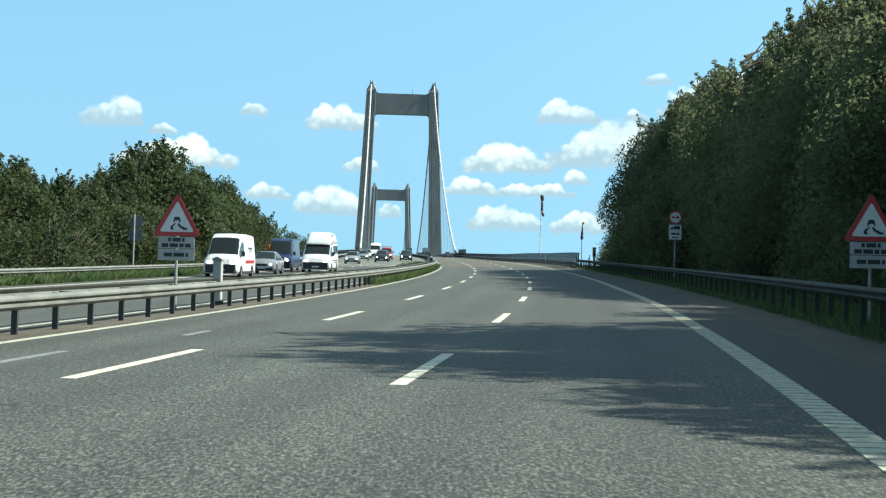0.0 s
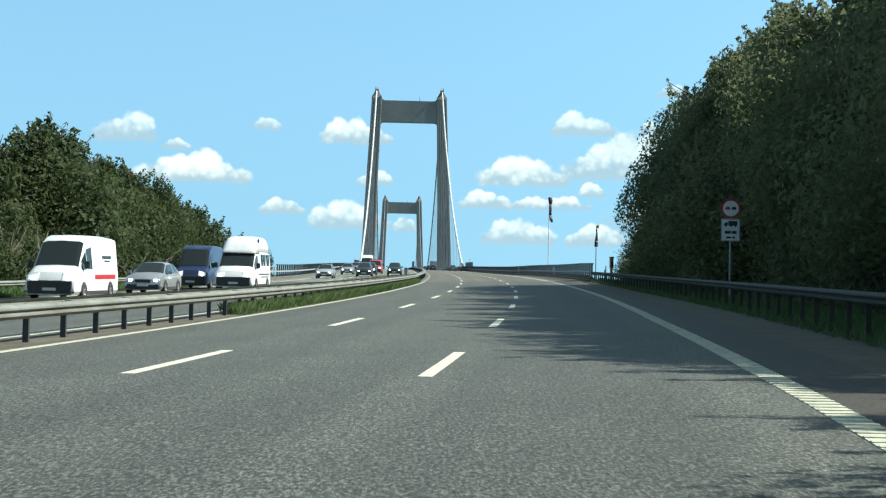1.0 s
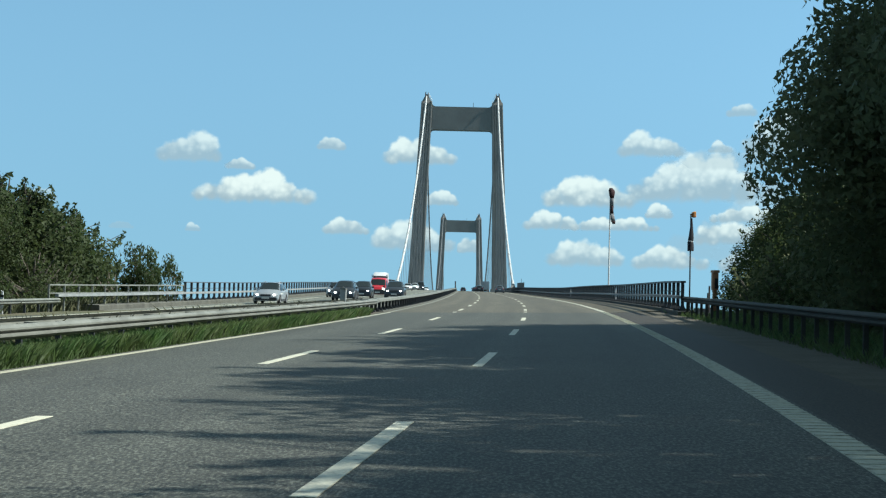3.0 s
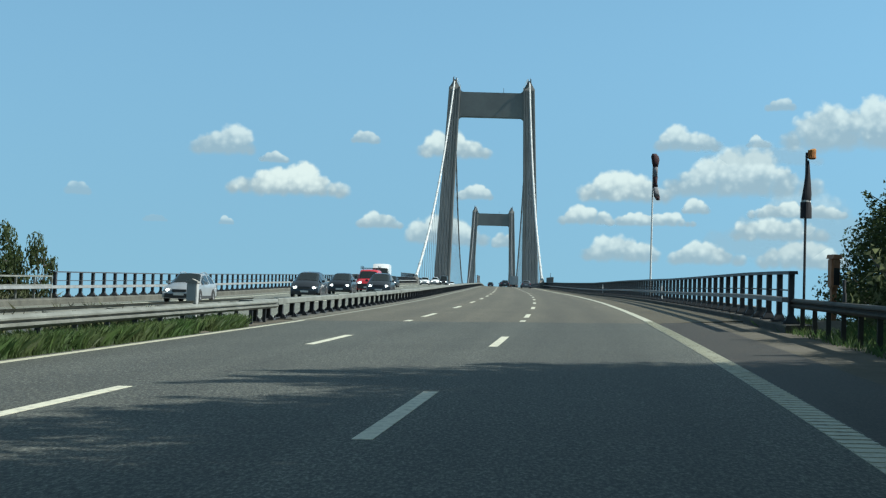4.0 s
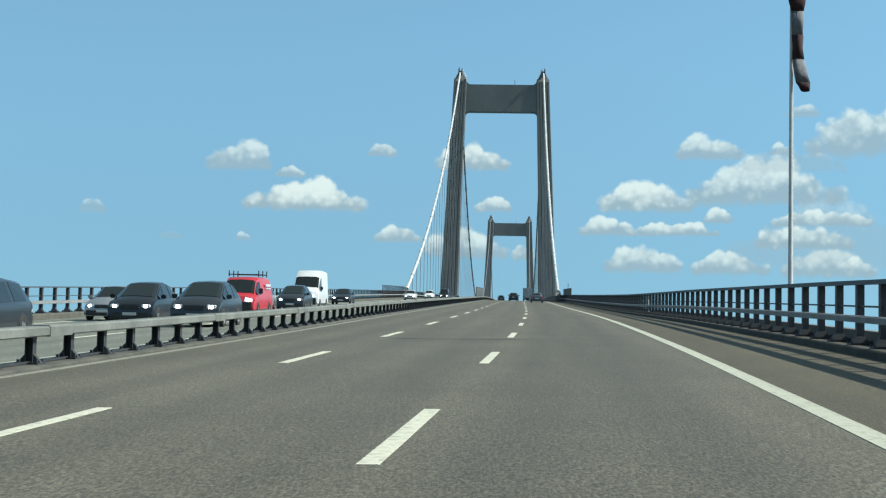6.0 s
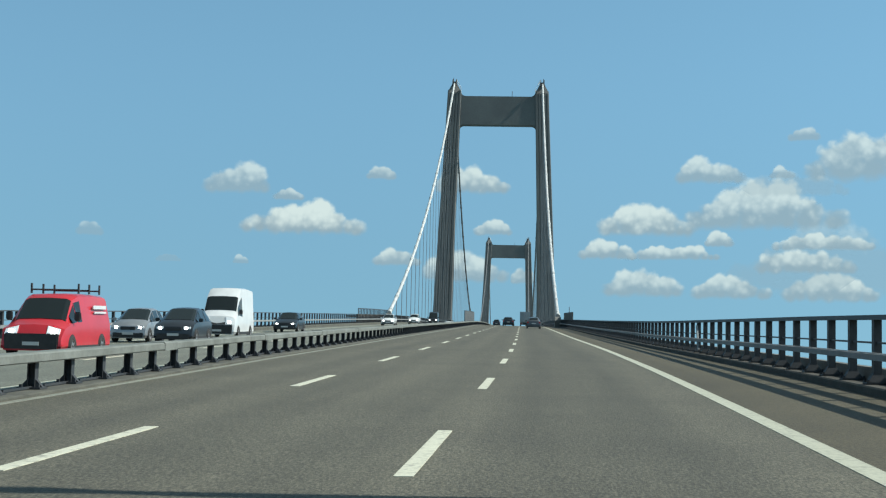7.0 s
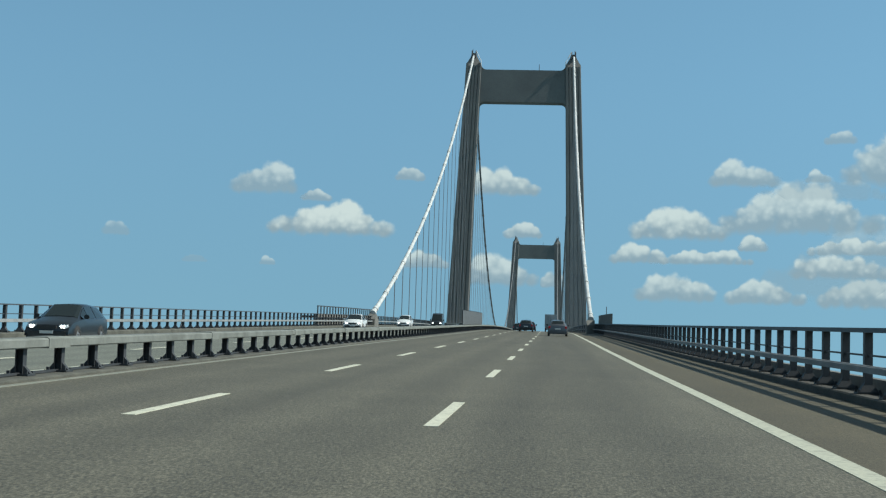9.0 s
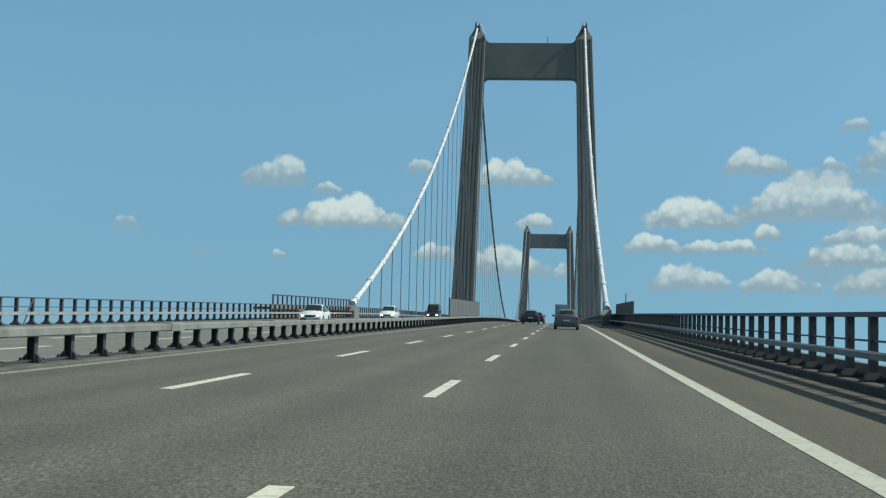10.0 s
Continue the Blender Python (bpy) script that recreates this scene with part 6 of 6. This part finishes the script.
    if bars:
        for face, x0, x1, z0, z1, mat in bars:
            if face == "side":
                for s in (-1, 1):
                    w = half if z1 < 1.0 else half * (0.985 - 0.09 * (z0 + z1 - 2.3) / 2.6)
                    part("lettering_bar", box(s * w - 0.015, s * w + 0.015, x0, x1, z0, z1), mat, root)
            else:
                part("lettering_bar", box(x0, x1, outline[5][0] - 0.02, outline[5][0] + 0.1, z0, z1), mat, root)
    root.matrix_basis = m
    cats = {"hatchback": "car", "estate_car": "car", "people_carrier": "car", "van": "van", "motorhome": "motorhome"}
    return tagged(root, label, cats[kind], "vehicles on the road")


def coming(y, off):
    return on_road(y, off) @ Matrix.Rotation(math.pi, 4, "Z")


# oncoming traffic
vehicle("van", WHITE_PAINT, coming(-569.5, -17.6), "white high-roofed panel van with dark bumper", VAN, half=1.0, panel=True, bars=[("side", -1.9, -0.7, 1.62, 1.74, GREY_PAINT), ("side", -1.7, -1.0, 1.5, 1.55, GREY_PAINT), ("side", -2.4, 0.4, 0.8, 0.98, RED_PAINT)])
vehicle("hatchback", SILVER, coming(-557.5, -17.4), "silver hatchback with headlights on", HATCH)
vehicle("van", BLUE_PAINT, coming(-541.0, -18.6), "dark blue panel van with headlights on", VAN, half=0.98, panel=True)
camper = vehicle("motorhome", WHITE_PAINT, coming(-546.5, -15.1), "white high-roofed motorhome camper van with dark side windows", CAMPER, half=1.05, panel=True)


def high_top(root, half):
    """The bulging sleeping roof of a motorhome, jutting out over its windscreen."""
    bm = bmesh.new()
    rings = []
    for y, lo, hi, w in ((-2.99, 2.02, 2.5, 0.86), (-2.93, 2.0, 2.86, 0.88), (-2.6, 2.0, 2.98, 0.88), (0.1, 2.0, 2.98, 0.89), (0.6, 2.0, 2.93, 0.9), (1.0, 2.0, 2.76, 0.9), (1.3, 2.0, 2.48, 0.89), (1.5, 2.02, 2.2, 0.87), (1.56, 2.06, 2.12, 0.85)):
        ring = []
        for k in range(17):
            t = math.pi * k / 16
            c, v = math.cos(t), math.sin(t)
            ring.append(bm.verts.new((half * w * math.copysign(abs(c) ** 0.3, c) * (1 - 0.08 * v), y, lo + (hi - lo) * v ** 0.5)))
        rings.append(ring)
    for a, b in zip(rings, rings[1:]):
        for i in range(16):
            bm.faces.new((a[i], a[i + 1], b[i + 1], b[i]))
        bm.faces.new((a[16], a[0], b[0], b[16]))
    bm.faces.new(rings[0])
    bm.faces.new(rings[-1])
    top = part("high_top", bm, WHITE_PAINT, root, "bulging white sleeping roof")
    for f in top.data.polygons:
        f.use_smooth = True
    for sx in (-1, 1):
        part("roof_window", box(sx * half * 0.85 - 0.03, sx * half * 0.85 + 0.03, 0.2, 0.5, 2.6, 2.82, bevel=0.015), GLASS, top)
        for y0, y1 in ((-2.6, -1.85), (-1.35, -0.85), (-0.6, -0.1)):
            part("side_window", box(sx * half * 0.955 - 0.03, sx * half * 0.955 + 0.035, y0, y1, 1.35, 1.98, bevel=0.015), GLASS, root)
        part("stripe", box(sx * half - 0.012, sx * half + 0.008, -2.6, 0.9, 0.86, 0.92), GREY_PAINT, root)
        part("stripe", box(sx * half - 0.012, sx * half + 0.008, -2.2, 0.2, 0.72, 0.76), GREY_PAINT, root)


high_top(camper, 1.05)
vehicle("estate_car", PALE_SILVER, coming(-472.0, -17.8), "silver estate car with roof rails on the bridge", ESTATE, roof_bars=True)
vehicle("people_carrier", GREY_PAINT, coming(-452.5, -14.6), "dark grey people carrier with headlights on", MPV, half=0.92)
vehicle("hatchback", SILVER, coming(-428.0, -17.9), "small silver hatchback with headlights on", HATCH, half=0.84)
vehicle("hatchback", DARK_PAINT, coming(-435.5, -14.6), "dark compact car on the bridge with headlights on", TALL_HATCH, half=0.88)
vehicle("hatchback", GREY_PAINT, coming(-439.0, -11.3), "dark grey hatchback overtaking in the near lane", TALL_HATCH)
vehicle("van", RED_PAINT, coming(-417.0, -14.4), "red panel van with roof ladder bars and white lettering", LOW_VAN, half=0.98, panel=True, ladder=True, bars=[("side", -2.0, -0.6, 1.5, 1.62, WHITE_PAINT), ("side", -2.0, -0.7, 1.36, 1.42, WHITE_PAINT)])
vehicle("hatchback", GREY_PAINT, coming(-397.5, -15.0), "dark blue-grey hatchback with bright headlights", TALL_HATCH)
vehicle("hatchback", SILVER, coming(-394.0, -18.0), "silver compact hatchback with headlights on", TALL_HATCH, half=0.85)
vehicle("van", WHITE_PAINT, coming(-380.0, -16.6), "white panel van with black bumper and mirrors", TALL_VAN, half=1.0, panel=True)
vehicle("hatchback", DARK_PAINT, coming(-352.0, -17.5), "black saloon car with headlights on", ESTATE)
vehicle("hatchback", WHITE_PAINT, coming(-270.0, -17.3), "white hatchback with headlights on", HATCH)
vehicle("people_carrier", WHITE_PAINT, coming(-220.0, -17.5), "white crossover car on the bridge", MPV)
vehicle("van", DARK_PAINT, coming(-161.5, -17.5), "black van on the bridge deck", VAN, half=0.98, panel=True)
vehicle("estate_car", WHITE_PAINT, coming(-90.0, -17.5), "white car far along the bridge", ESTATE)
vehicle("estate_car", SILVER, coming(-50.0, -14.0), "silver car far along the bridge", ESTATE)
# traffic ahead
vehicle("hatchback", LEAD_PAINT, on_road(-270.0, 1.9), "grey hatchback driving away along the slow lane", HATCH, lit=False)
vehicle("estate_car", DARK_PAINT, on_road(-222.0, -1.8), "dark car ahead in the middle lane", HATCH, lit=False)
vehicle("estate_car", DARK_PAINT, on_road(-180.0, -1.7), "dark estate car far ahead", ESTATE, lit=False)
vehicle("hatchback", GREY_PAINT, on_road(-140.0, -1.9), "grey car far ahead", HATCH, lit=False)
vehicle("people_carrier", DARK_PAINT, on_road(-95.0, -5.2), "dark people carrier far ahead", MPV, lit=False)


def lorry(m):
    """A box lorry seen from behind."""
    root = new("lorry")
    part("cargo_box", box(-1.25, 1.25, -4.2, 2.6, 1.05, 3.7, bevel=0.05), TARP, root)
    for s in (-1, 1):
        d = part("rear_door", box(s * 0.62 - 0.58, s * 0.62 + 0.58, -4.245, -4.205, 1.15, 3.6, bevel=0.01), TARP, root)
        part("lock_bar", tube([(s * 0.2, -4.27, 1.2), (s * 0.2, -4.27, 3.55)], 0.025, 6), RIM, d)
        part("tail_light", box(s * 0.95 - 0.16, s * 0.95 + 0.16, -4.26, -4.2, 0.78, 0.92, bevel=0.01), TAIL, root)
        for yw in (-3.0, 3.3):
            wheel(root, s * 1.05, yw, 0.48, 0.3, s)
    part("chassis", box(-0.45, 0.45, -4.1, 4.2, 0.6, 1.04, bevel=0.02), PLASTIC, root)
    part("underrun_bar", box(-1.1, 1.1, -4.2, -4.08, 0.45, 0.6, bevel=0.02), PLASTIC, root)
    part("cab", box(-1.2, 1.2, 2.75, 4.6, 0.7, 3.0, bevel=0.12), WHITE_PAINT, root)
    root.matrix_basis = m
    tagged(root, "grey box lorry far off in the slow lane", "lorry", "vehicles on the road")


lorry(on_road(-100.0, 1.9))
